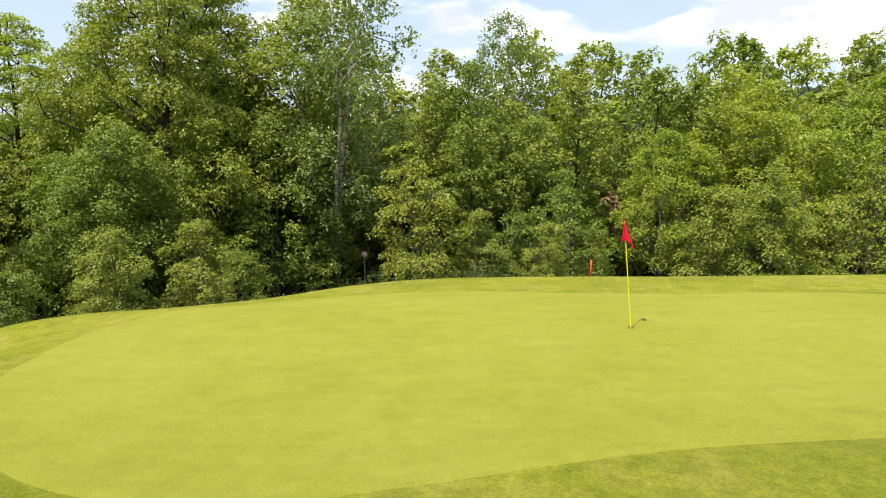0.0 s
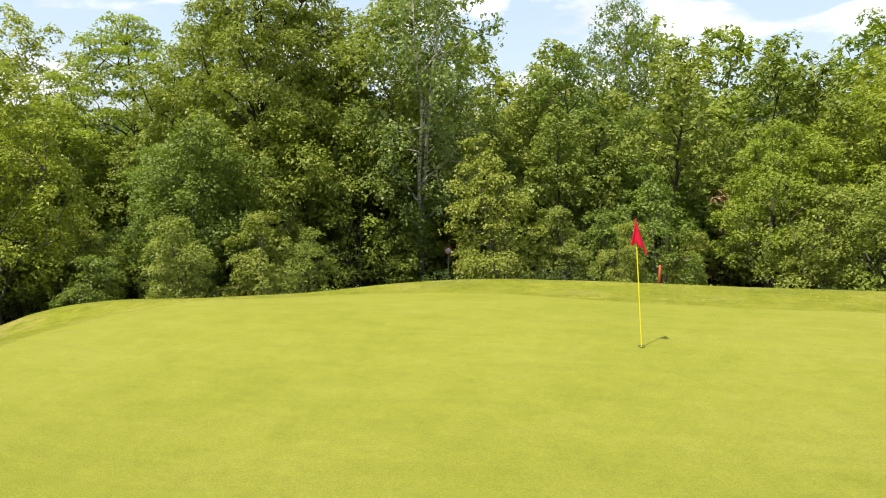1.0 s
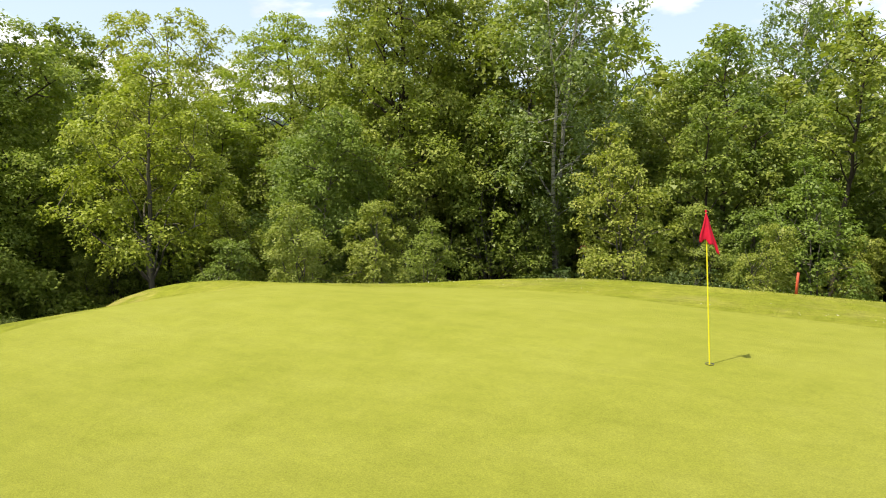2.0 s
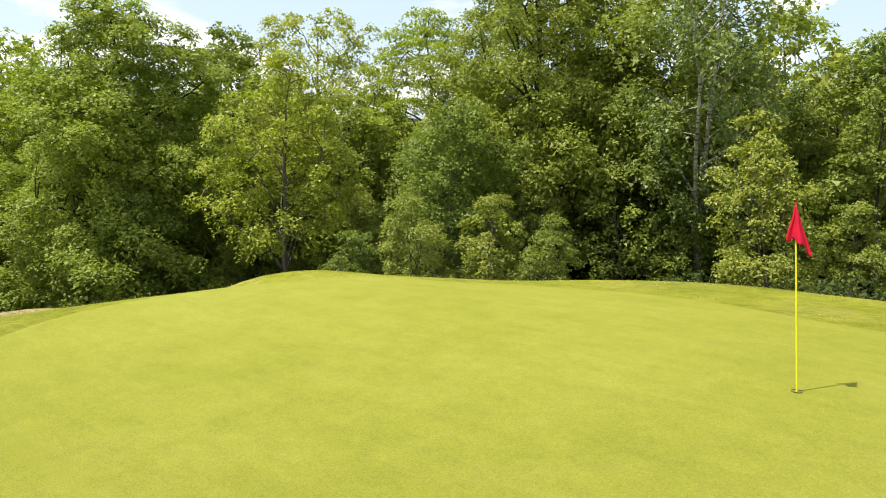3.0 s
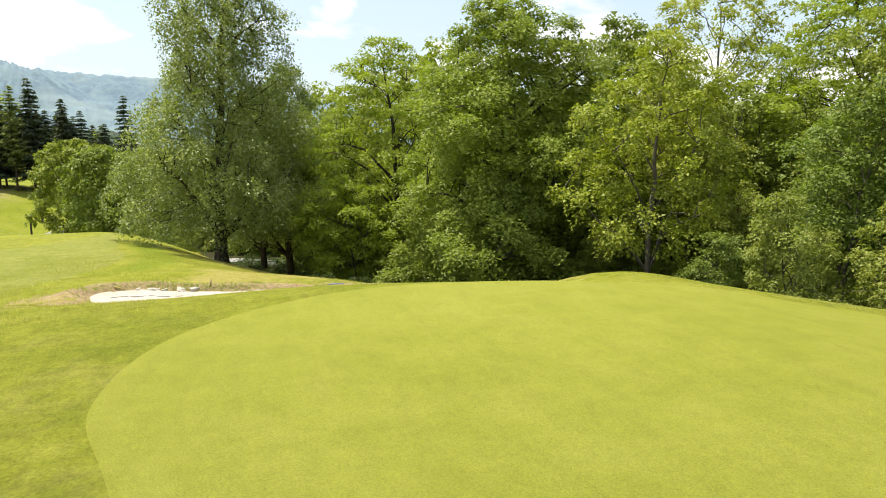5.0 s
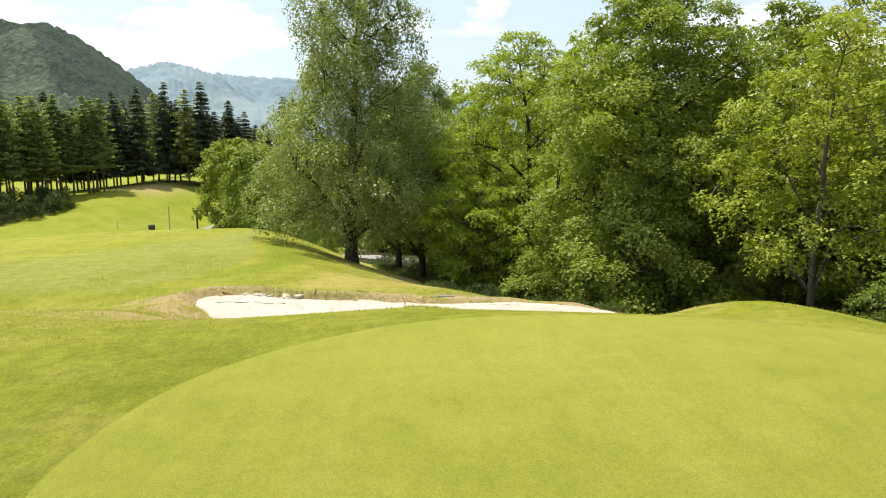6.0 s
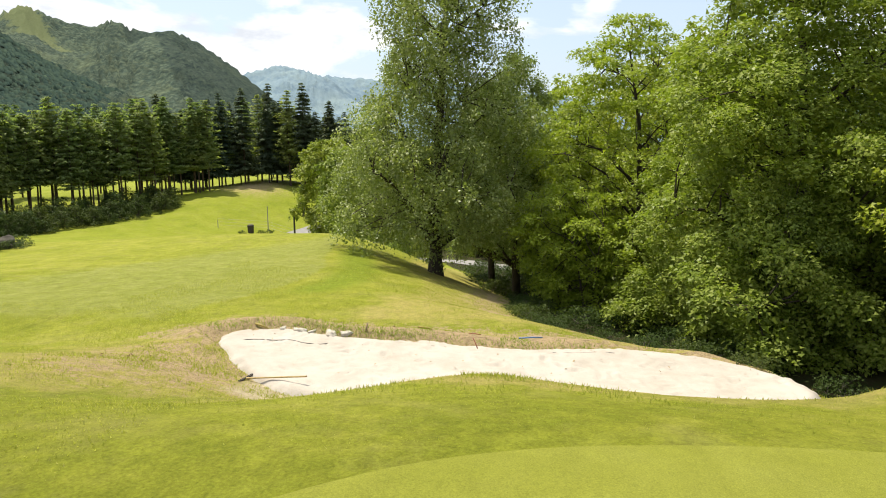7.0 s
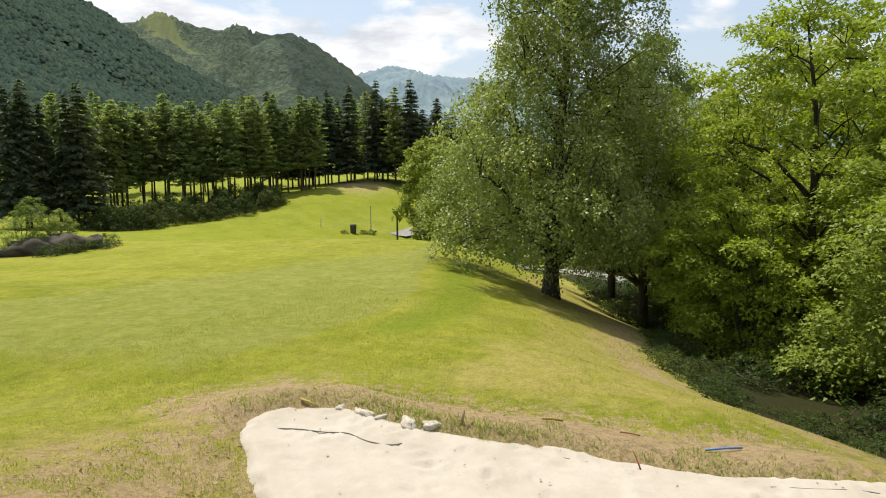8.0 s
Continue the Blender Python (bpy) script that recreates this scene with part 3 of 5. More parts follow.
def mountain(name, crest, foot, base, material, rough, label, seed, cover=None):
    """A ridge from its crest line (azimuth, slope up from the middle of the place, distance), falling to its foot and behind."""
    c = np.array(crest, float)
    n = 150
    t = np.linspace(0, len(c) - 1, n)
    az, el, dist = (np.interp(t, np.arange(len(c)), c[:, j]) for j in range(3))
    k = np.ones(5) / 5
    el_s = np.convolve(np.pad(el, 2, mode="edge"), k, "valid")
    az = np.radians(az)
    rows = []
    steps = np.concatenate([np.linspace(-0.35, 0, 12)[:-1], np.linspace(0, 1, 60)])
    top = np.tan(np.radians(el_s)) * dist
    for s in steps:
        d = dist - (dist - foot) * s if s >= 0 else dist - dist * s
        x, y = np.sin(az) * d, np.cos(az) * d
        fall = 1 - abs(s) ** 0.85 if s >= 0 else 1 + 2.0 * s
        z = base + (top - base) * max(fall, 0)
        gul = rugged(x, y, rough * 4, seed) * (1.6 if rough > 60 else 0.5) + rugged(x, y, rough * 1.6, seed + 3) * 0.35 + rugged(x, y, rough * 0.6, seed + 5) * 0.16
        z = z + np.random.default_rng(seed * 100 + len(rows)).normal(size=n) * 0.0011 * dist
        z = z + gul * rough * 0.5 * min(1.0, abs(s) * 4 + 0.06)
        rows.append(np.stack([x, y, z], -1))
    v = np.stack(rows, 0)
    i = np.arange(v.shape[0] * n).reshape(-1, n)
    q = np.stack([i[:-1, :-1], i[:-1, 1:], i[1:, 1:], i[1:, :-1]], -1).reshape(-1, 4)
    me = mesh_of(name, v.reshape(-1, 3), [q], material, True)
    if cover:
        deg, down = np.meshgrid(np.degrees(az), steps)
        for key, val in zip(("pasture", "firs"), cover(deg, down)):
            me.attributes.new(key, "FLOAT", "POINT").data.foreach_set("value", np.asarray(val, dtype=np.float32).ravel())
    return tagged(new(name, me), label, "mountain", kind="structure")


def pasture_and_shade(deg, down):
    """Pasture below the summit, and a flank darkened to imitate cloud shadow and aspect."""
    pasture = 0.95 * np.exp(-((deg + 123.9 - 9 * down) / 1.5) ** 2) * smooth01((0.42 - down) / 0.3) * (down > -0.02)
    firs = smooth01((deg + 117.6 - 6 * np.clip(down, 0, 1)) / 1.6 + 0.5) * (down > -0.02)
    return pasture, firs


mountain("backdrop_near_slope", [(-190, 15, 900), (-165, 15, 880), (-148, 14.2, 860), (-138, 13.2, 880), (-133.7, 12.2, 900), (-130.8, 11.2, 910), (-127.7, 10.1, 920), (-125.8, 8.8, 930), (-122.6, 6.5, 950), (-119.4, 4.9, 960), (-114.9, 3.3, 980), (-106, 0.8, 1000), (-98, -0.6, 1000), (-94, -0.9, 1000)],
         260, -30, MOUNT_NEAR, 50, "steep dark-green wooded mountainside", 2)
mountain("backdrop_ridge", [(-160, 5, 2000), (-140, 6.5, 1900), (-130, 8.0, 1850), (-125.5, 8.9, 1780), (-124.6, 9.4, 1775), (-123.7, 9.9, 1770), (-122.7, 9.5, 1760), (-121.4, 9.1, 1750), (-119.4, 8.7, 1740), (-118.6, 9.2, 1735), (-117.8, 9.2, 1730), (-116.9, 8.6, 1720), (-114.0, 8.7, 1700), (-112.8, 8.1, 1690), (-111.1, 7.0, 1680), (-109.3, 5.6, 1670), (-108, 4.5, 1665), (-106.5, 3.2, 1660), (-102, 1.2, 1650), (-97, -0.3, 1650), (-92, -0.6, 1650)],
         700, -50, MOUNT_MID, 90, "green wooded mountain ridge with a grassy clearing", 5, pasture_and_shade)
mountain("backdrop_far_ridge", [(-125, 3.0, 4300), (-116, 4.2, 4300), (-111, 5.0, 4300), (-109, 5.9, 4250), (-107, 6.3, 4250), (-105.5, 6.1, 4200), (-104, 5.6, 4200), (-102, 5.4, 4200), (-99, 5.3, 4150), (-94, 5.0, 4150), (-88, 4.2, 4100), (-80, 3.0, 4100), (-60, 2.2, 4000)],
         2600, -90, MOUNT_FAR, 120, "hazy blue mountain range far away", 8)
mountain("backdrop_north_hill", [(-60, 2.0, 700), (-30, 2.4, 680), (0, 3.0, 640), (18, 3.9, 620), (26, 4.3, 600), (34, 4.4, 600), (50, 4.0, 600)],
         180, -25, MOUNT_NEAR, 30, "low wooded hill behind the trees", 11)


# ---- trees ----
def unit(v):
    return v / (np.linalg.norm(v, axis=-1, keepdims=True) + 1e-9)


UP = np.array([0, 0, 1.0])


def leaf_faces(rng, p, nrm, ax, size, quads):
    """Pointed leaves at p, each lying across nrm and pointing along ax: kites, or cheap triangles."""
    n = len(p)
    ax = unit(ax - nrm * (ax * nrm).sum(1)[:, None])
    side = np.cross(nrm, ax)
    s = (size * (0.65 + 0.7 * rng.random(n)))[:, None]
    if quads:
        v = np.stack([p - ax * s * 0.5, p - ax * s * 0.06 + side * s * 0.36, p + ax * s * 0.55, p - ax * s * 0.06 - side * s * 0.36 + nrm * s * 0.10], 1)
        return v.reshape(-1, 3), np.arange(n * 4).reshape(-1, 4)
    v = np.stack([p - ax * s * 0.45 - side * s * 0.40, p + ax * s * 0.62, p - ax * s * 0.35 + side * s * 0.44], 1)
    return v.reshape(-1, 3), np.arange(n * 3).reshape(-1, 3)


def foliage(rng, centres, radii, axis, sprays, leaves, leaf, spray_r, style, quads, core):
    """Leaves in flat sprays over the upper and outer side of each bough, or in hanging streamers."""
    out = centres - axis
    out[:, 2] *= 0.35
    out = unit(out)
    n_s = np.maximum(4, (sprays * (radii / radii.mean()) ** 2).astype(int))
    c, r, o = np.repeat(centres, n_s, 0), np.repeat(radii, n_s), np.repeat(out, n_s, 0)
    d = unit(rng.normal(size=c.shape) + 0.75 * o + 0.55 * UP)
    reach = (0.62 + 0.48 * rng.random(len(c)))[:, None]
    sc = c + d * r[:, None] * reach * np.array([1, 1, 0.78 if style != "layer" else 0.40])
    tilt = {"leafy": 0.6, "layer": 0.35, "weep": 0.6}[style]
    m = unit(UP + tilt * d + 0.28 * rng.normal(size=c.shape))
    sr = spray_r * (0.6 + 0.8 * rng.random(len(c)))
    n_l = np.maximum(4, (leaves * (sr / spray_r) ** 1.6).astype(int))
    sc, m, sr, d = np.repeat(sc, n_l, 0), np.repeat(m, n_l, 0), np.repeat(sr, n_l), np.repeat(d, n_l, 0)
    n = len(sc)
    if style == "weep":
        fall = rng.random(n) * sr * 2.0
        p = sc + rng.normal(size=(n, 3)) * (sr * 0.40 * (1 - 0.12 * fall / sr))[:, None] - UP * (fall - 0.3 * sr)[:, None] + d * (0.25 * fall)[:, None]
        nrm = unit(0.75 * rng.normal(size=(n, 3)) + 0.8 * UP + 0.6 * d)
        ax = -UP + 0.5 * rng.normal(size=(n, 3))
    else:
        e1 = unit(np.cross(m, rng.normal(size=(n, 3))))
        q = np.sqrt(rng.random(n)) * sr
        p = sc + e1 * q[:, None] - m * (0.45 * q * q / sr)[:, None] + m * (rng.normal(size=n) * (0.10 if style == "layer" else 0.20) * sr)[:, None]
        nrm = unit(m + 0.45 * rng.normal(size=(n, 3)) + 0.35 * e1 * (q / sr)[:, None])
        ax = e1 + 0.5 * rng.normal(size=(n, 3)) - 0.3 * UP
    v, f = leaf_faces(rng, p, nrm, ax, leaf, quads)
    # the older, larger leaves in the heart of each bough
    c, r = np.repeat(centres, core, 0), np.repeat(radii, core)
    p = c + rng.normal(size=c.shape) * (0.36 * r)[:, None] - UP * (0.1 * r)[:, None]
    v2, f2 = leaf_faces(rng, p, unit(rng.normal(size=c.shape) + 0.4 * UP), rng.normal(size=c.shape), 1.7 * leaf, quads)
    return np.concatenate([v, v2]), np.concatenate([f, f2 + len(v)])


def crown_radius(kind, u):
    """Half-width of the crown at the share u of its height."""
    if kind == "round":
        return np.sqrt(np.clip(1 - (np.abs(u - 0.42) / np.where(u < 0.42, 0.50, 0.60)) ** 2.2, 0, 1))
    if kind == "tall":
        return np.interp(u, [0, 0.1, 0.32, 0.6, 0.85, 1], [0.72, 0.94, 1.04, 0.86, 0.54, 0.16])
    if kind == "weep":
        return np.interp(u, [0, 0.1, 0.3, 0.5, 0.8, 1], [0.85, 1.0, 0.94, 0.74, 0.56, 0.15])
    if kind == "broad":
        return np.interp(u, [0, 0.08, 0.3, 0.6, 0.85, 1], [0.92, 1.04, 1.0, 0.78, 0.50, 0.16])
    if kind == "bush":
        return np.clip((1 - u ** 2.2) ** 0.6, 0.1, 1)
    return np.clip(1 - u, 0.05, 1)


def tree_meshes(name, seed, H, R, low, form, boughs, sprays, leaves, leaf, bark, material, trunk_r, stems=1, bough_r=1.0, spray_r=0.42, style="leafy", quads=False, lean=0.0, limb_n=14, rise=0.5, fork=0.93, hollow=0.35, core=26):
    """The meshes of one kind of broadleaved tree: trunk with its limbs, and a crown of leafy boughs on them."""
    rng = np.random.default_rng(seed)
    trunk, limbs, nodes = [], [], []
    t = np.linspace(0, 1, 14)
    for s in range(stems):
        a = rng.random() * 6.28
        spread = (0.20 if stems > 1 else 0.03) * H * (0.5 + rng.random()) + lean * H
        wob = np.cumsum(rng.normal(size=(14, 2)) * 0.010 * H, 0) * t[:, None]
        h = H * (fork if s == 0 else fork * 0.87)
        base = np.array([math.cos(a + 1), math.sin(a + 1)]) * trunk_r * (1.1 if stems > 1 else 0)
        pts = np.column_stack([base[0] + math.cos(a) * spread * t ** 1.3 + wob[:, 0], base[1] + math.sin(a) * spread * t ** 1.3 + wob[:, 1], h * t - 0.5 * (1 - t)])
        trunk.append((pts, trunk_r * (0.8 if stems > 1 else 1) * ((1 - t) ** 0.8 * 0.95 + 0.05) * (1 + 0.55 * np.exp(-t * 28))))
    heart = trunk[0][0]
    # where the boughs sit: spaced out under an uneven outline
    k = boughs * 14
    u, a = rng.random(k) ** 0.9, rng.random(k) * 6.283
    phase = rng.random(4) * 6.283
    lump = 1 + 0.20 * np.sin(3 * a + phase[0] + 4 * u) + 0.15 * np.sin(5 * a + phase[1] - 9 * u) + 0.17 * np.sin(2 * a + phase[2] + 16 * u)
    f = hollow + (1 - hollow) * np.sqrt(rng.random(k))
    rr = (R - 0.6 * bough_r) * crown_radius(form, u) * lump * f
    z = H * (low + (0.96 - low) * u)
    cand = np.column_stack([np.interp(z, heart[:, 2], heart[:, 0]) * 0.8 + np.cos(a) * rr, np.interp(z, heart[:, 2], heart[:, 1]) * 0.8 + np.sin(a) * rr, z])
    size = bough_r * (0.65 + 0.75 * rng.random(k) ** 1.3) * np.interp(u, [0, 0.7, 1], [1.05, 1.0, 0.62])
    keep = []
    for i in range(k):
        if cand[i, 2] < 0.3 * size[i]:
            continue
        if keep and (np.linalg.norm((cand[keep] - cand[i]) * np.array([1, 1, 1.25]), axis=1) < 0.68 * (size[keep] + size[i])).any():
            continue
        keep.append(i)
        if len(keep) >= boughs:
            break
    c, size = cand[keep], size[keep]
    # main limbs to the far boughs, side branches to the rest
    order = rng.permutation(len(c))
    for j, i in enumerate(order):
        end = c[i]
        if j < limb_n:
            pts, rad = trunk[j % stems]
            span = math.hypot(*(end[:2] - np.array([np.interp(end[2], pts[:, 2], pts[:, 0]), np.interp(end[2], pts[:, 2], pts[:, 1])])))
            z0 = min(max(end[2] - (0.25 + rise) * span, 0.5 * low * H + 0.4), 0.86 * H)
            start = np.array([np.interp(z0, pts[:, 2], pts[:, 0]), np.interp(z0, pts[:, 2], pts[:, 1]), z0])
            r0 = max(0.03, float(np.interp(z0, pts[:, 2], rad)) * 0.48)
            q = np.linspace(0, 1, 8)[:, None]
            line = start + (end - start) * q + UP * 0.10 * span * np.sin(q * math.pi) + np.cumsum(rng.normal(size=(8, 3)) * 0.035 * span, 0) * np.sin(q * math.pi)
            limbs.append((line, r0 * (1 - 0.85 * q[:, 0]) + 0.006))
            nodes.append(line[2:])
        else:
            if j == limb_n:
                nodes = np.concatenate(nodes + [p[4:] for p, _ in trunk])
            d = np.linalg.norm(nodes - end + UP * 0.5, axis=1)
            start = nodes[d.argmin()]
            mid = (start + end) / 2 + rng.normal(size=3) * 0.08 * d.min() + UP * 0.05 * d.min()
            limbs.append((np.array([start, mid, end]), np.array([0.034, 0.022, 0.008]) * (0.6 + trunk_r * 2.2)))
    lv, lf = foliage(rng, c, size, np.array([0, 0, H * 0.45]), sprays, leaves, leaf, spray_r, style, quads, core)
    lf = lf[lv[lf][:, :, 2].min(1) > -0.3]
    tv, tf = tubes(trunk, 10 if trunk_r > 0.1 else 5)
    bv, bf = tubes(limbs, 4 if trunk_r > 0.1 else 3)
    return (mesh_of(name + "_trunk", np.concatenate([tv, bv]), [tf, bf + len(tv)], bark, True), mesh_of(name + "_crown", lv, [lf], material))


def conifer_meshes(name, seed, H, R, bare, whorls, per, bark, needles, spray, sag, dense, taper=0.75):
    """Trunk, and tiers of needle sprays on level or sagging branches."""
    rng = np.random.default_rng(seed)
    t = np.linspace(0, 1, 9)
    trunk = [(np.column_stack([0.1 * np.sin(t * 5 + seed), 0.1 * np.cos(t * 4 + seed) - 0.1, H * t - 0.4 * (1 - t)]), 0.0088 * H * (1 - t) + 0.02)]
    limbs, vs = [], []
    for w in range(whorls):
        u = bare + (1 - bare) * (w + rng.random() * 0.6) / whorls
        z = H * u
        reach = R * (1 - min(1, (u - bare) / (1 - bare))) ** taper + 0.25
        for k in range(per):
            a = rng.random() * 6.283
            ln = reach * (0.45 + 0.65 * rng.random())
            q = np.linspace(0.0, 1, 2)
            line = np.column_stack([math.cos(a) * ln * q, math.sin(a) * ln * q, z - sag * ln * q ** 1.5 + 0.12 * ln * q ** 3])
            limbs.append((line, 0.035 * (1 - q) + 0.008))
            m = max(2, int(dense * ln))
            qq = 0.15 + 0.85 * rng.random(m)
            c = np.column_stack([math.cos(a) * ln * qq, math.sin(a) * ln * qq, z - sag * ln * qq ** 1.5 + 0.12 * ln * qq ** 3])
            c += rng.normal(size=(m, 3)) * np.array([0.16, 0.16, 0.07]) * (0.5 + 0.3 * ln)
            b = a + rng.normal(size=m) * 0.7
            ax = np.column_stack([np.cos(b), np.sin(b), -0.25 - 0.4 * rng.random(m)])
            ax /= np.linalg.norm(ax, axis=1)[:, None]
            sd = np.column_stack([-np.sin(b), np.cos(b), rng.normal(size=m) * 0.5])
            sd /= np.linalg.norm(sd, axis=1)[:, None]
            s = (spray * (0.6 + 0.8 * rng.random(m)))[:, None]
            vs.append(np.stack([c - ax * s * 0.4 + sd * s * 0.32, c + ax * s * 0.65, c - ax * s * 0.4 - sd * s * 0.32], 1).reshape(-1, 3))
    v = np.concatenate(vs)
    f = np.arange(len(v)).reshape(-1, 3)
    tv, tf = tubes(trunk, 8)
    bv, bf = tubes(limbs, 3)
    return (mesh_of(name + "_trunk", np.concatenate([tv, bv]), [tf, bf + len(tv)], bark, True), mesh_of(name + "_crown", v, [f], needles))


KINDS = {
    "oak_a": tree_meshes("oak", 11, 14.5, 4.9, 0.02, "broad", 250, 19, 34, 0.112, BARK_DARK, LEAF_OAK, 0.30, bough_r=1.0, spray_r=0.40, limb_n=30, core=46),
    "oak_b": tree_meshes("oak", 12, 16.5, 4.9, 0.18, "tall", 200, 16, 26, 0.122, BARK_DARK, LEAF_HAZEL, 0.29, bough_r=0.95, spray_r=0.40, limb_n=26, lean=0.02),
    "ash_a": tree_meshes("ash", 21, 16.5, 4.8, 0.26, "round", 84, 15, 20, 0.142, BARK_GREY, LEAF_ASH, 0.24, stems=2, bough_r=0.95, spray_r=0.40, limb_n=26, rise=1.1, hollow=0.6, core=10),
    "ash_b": tree_meshes("ash", 22, 14.0, 3.8, 0.26, "tall", 72, 14, 20, 0.142, BARK_GREY, LEAF_ASH, 0.18, bough_r=0.95, limb_n=16, rise=0.9, hollow=0.5, core=16),
    "robinia": tree_meshes("robinia", 31, 17.0, 4.8, 0.20, "tall", 150, 17, 20, 0.135, BARK_DARK, LEAF_YELLOW, 0.24, bough_r=1.0, spray_r=0.46, style="layer", limb_n=36, rise=0.45, hollow=0.5, core=8),
    "robinia_low": tree_meshes("robinia", 33, 7.6, 3.0, 0.10, "round", 74, 14, 16, 0.120, BARK_DARK, LEAF_YELLOW, 0.09, stems=2, bough_r=0.75, spray_r=0.36, style="layer", limb_n=20, rise=0.45, hollow=0.4, core=6),
    "birch_big": tree_meshes("birch", 41, 18.5, 5.4, 0.12, "weep", 330, 19, 16, 0.115, BARK_DARK, LEAF_BIRCH, 0.36, lean=0.04, bough_r=0.95, spray_r=0.36, style="weep", quads=True, limb_n=34, rise=0.8, hollow=0.15, core=40),
    "birch_b": tree_meshes("birch", 43, 17.0, 3.9, 0.24, "weep", 170, 17, 17, 0.15, BARK_DARK, LEAF_BIRCH, 0.30, bough_r=0.98, spray_r=0.38, style="weep", limb_n=24, rise=0.8, core=34),
    "birch_a": tree_meshes("birch", 42, 17.0, 3.1, 0.25, "tall", 70, 12, 14, 0.15, BARK_BIRCH, LEAF_BIRCH, 0.17, stems=2, bough_r=0.85, spray_r=0.34, style="weep", limb_n=18, rise=1.0, lean=0.03, core=10),
    "alder_a": tree_meshes("alder", 51, 13.5, 3.5, 0.14, "tall", 74, 14, 17, 0.148, BARK_DARK, LEAF_ALDER, 0.17, bough_r=0.95, limb_n=14),
    "alder_b": tree_meshes("alder", 52, 12.5, 3.3, 0.32, "tall", 64, 14, 20, 0.142, BARK_GREY, LEAF_ALDER, 0.14, stems=2, bough_r=0.92, limb_n=12),
    "sapling": tree_meshes("alder", 55, 10.5, 1.7, 0.50, "tall", 22, 12, 13, 0.15, BARK_DARK, LEAF_ALDER, 0.105, bough_r=0.7, spray_r=0.32, limb_n=10, rise=0.7, lean=0.04, core=8),
    "maple_low": tree_meshes("maple", 61, 8.6, 3.6, 0.0, "round", 95, 16, 24, 0.115, BARK_GREY, LEAF_HAZEL, 0.15, stems=2, bough_r=0.85, spray_r=0.38, limb_n=14),
    "willow": tree_meshes("willow", 62, 14.0, 6.2, 0.0, "round", 120, 15, 12, 0.32, BARK_GREY, LEAF_HAZEL, 0.25, stems=2, bough_r=1.4, spray_r=0.55, limb_n=12, core=30),
    "hazel_a": tree_meshes("hazel", 71, 8.0, 2.3, 0.02, "tall", 56, 13, 15, 0.118, BARK_GREY, LEAF_HAZEL, 0.07, stems=3, bough_r=0.68, spray_r=0.30, limb_n=12, rise=0.8, core=12),
    "hazel_b": tree_meshes("hazel", 72, 6.8, 1.8, 0.04, "tall", 42, 13, 17, 0.112, BARK_GREY, LEAF_ALDER, 0.06, stems=2, bough_r=0.66, spray_r=0.30, limb_n=10, rise=0.8, core=12),
    "hazel_c": tree_meshes("hazel", 73, 8.5, 3.6, 0.0, "broad", 44, 9, 8, 0.34, BARK_DARK, LEAF_ALDER, 0.08, stems=2, bough_r=1.15, spray_r=0.52, limb_n=3, rise=0.8, core=8),
    "bramble": tree_meshes("bramble", 81, 1.3, 1.5, 0.0, "round", 22, 8, 8, 0.105, BARK_GREY, LEAF_SHADED_IVY, 0.02, stems=2, bough_r=0.42, spray_r=0.2, limb_n=3, core=4),
    "nettles": tree_meshes("bramble", 84, 1.1, 1.2, 0.0, "round", 24, 9, 10, 0.075, BARK_GREY, LEAF_SHADED_IVY, 0.015, stems=2, bough_r=0.34, spray_r=0.17, limb_n=3, core=6),
    "back_a": tree_meshes("alder", 91, 14.5, 4.3, 0.05, "tall", 68, 12, 10, 0.25, BARK_DARK, LEAF_ALDER, 0.2, bough_r=1.2, spray_r=0.5, limb_n=8, core=12),
    "back_b": tree_meshes("ash", 92, 15.0, 4.5, 0.06, "round", 68, 12, 10, 0.25, BARK_GREY, LEAF_ASH, 0.2, bough_r=1.2, spray_r=0.5, limb_n=8, core=12),
    "scrub": tree_meshes("bramble", 82, 4.2, 2.0, 0.0, "broad", 34, 8, 8, 0.160, BARK_DARK, LEAF_SHADED_IVY, 0.05, stems=2, bough_r=0.65, spray_r=0.3, limb_n=3, rise=0.8, core=6),
    "ivy_stump": tree_meshes("snag", 95, 5.5, 0.75, 0.0, "tall", 26, 9, 9, 0.13, BARK_GREY, DRY_LEAF, 0.22, bough_r=0.42, spray_r=0.2, limb_n=5, core=4),
    "spruce_a": conifer_meshes("spruce", 1, 20.0, 4.2, 0.13, 34, 9, BARK_RED, NEEDLE_DARK, 0.56, 0.20, 11.0),
    "spruce_b": conifer_meshes("spruce", 2, 18.0, 3.3, 0.16, 36, 8, BARK_RED, NEEDLE_DARK, 0.55, 0.40, 12.0),
    "larch_a": conifer_meshes("larch", 3, 17.5, 3.0, 0.27, 28, 7, BARK_RED, NEEDLE_LIGHT, 0.44, 0.06, 9.0, 0.5),
    "larch_b": conifer_meshes("larch", 4, 16.5, 2.8, 0.31, 25, 7, BARK_RED, NEEDLE_LIGHT, 0.44, 0.03, 9.0, 0.45),
}
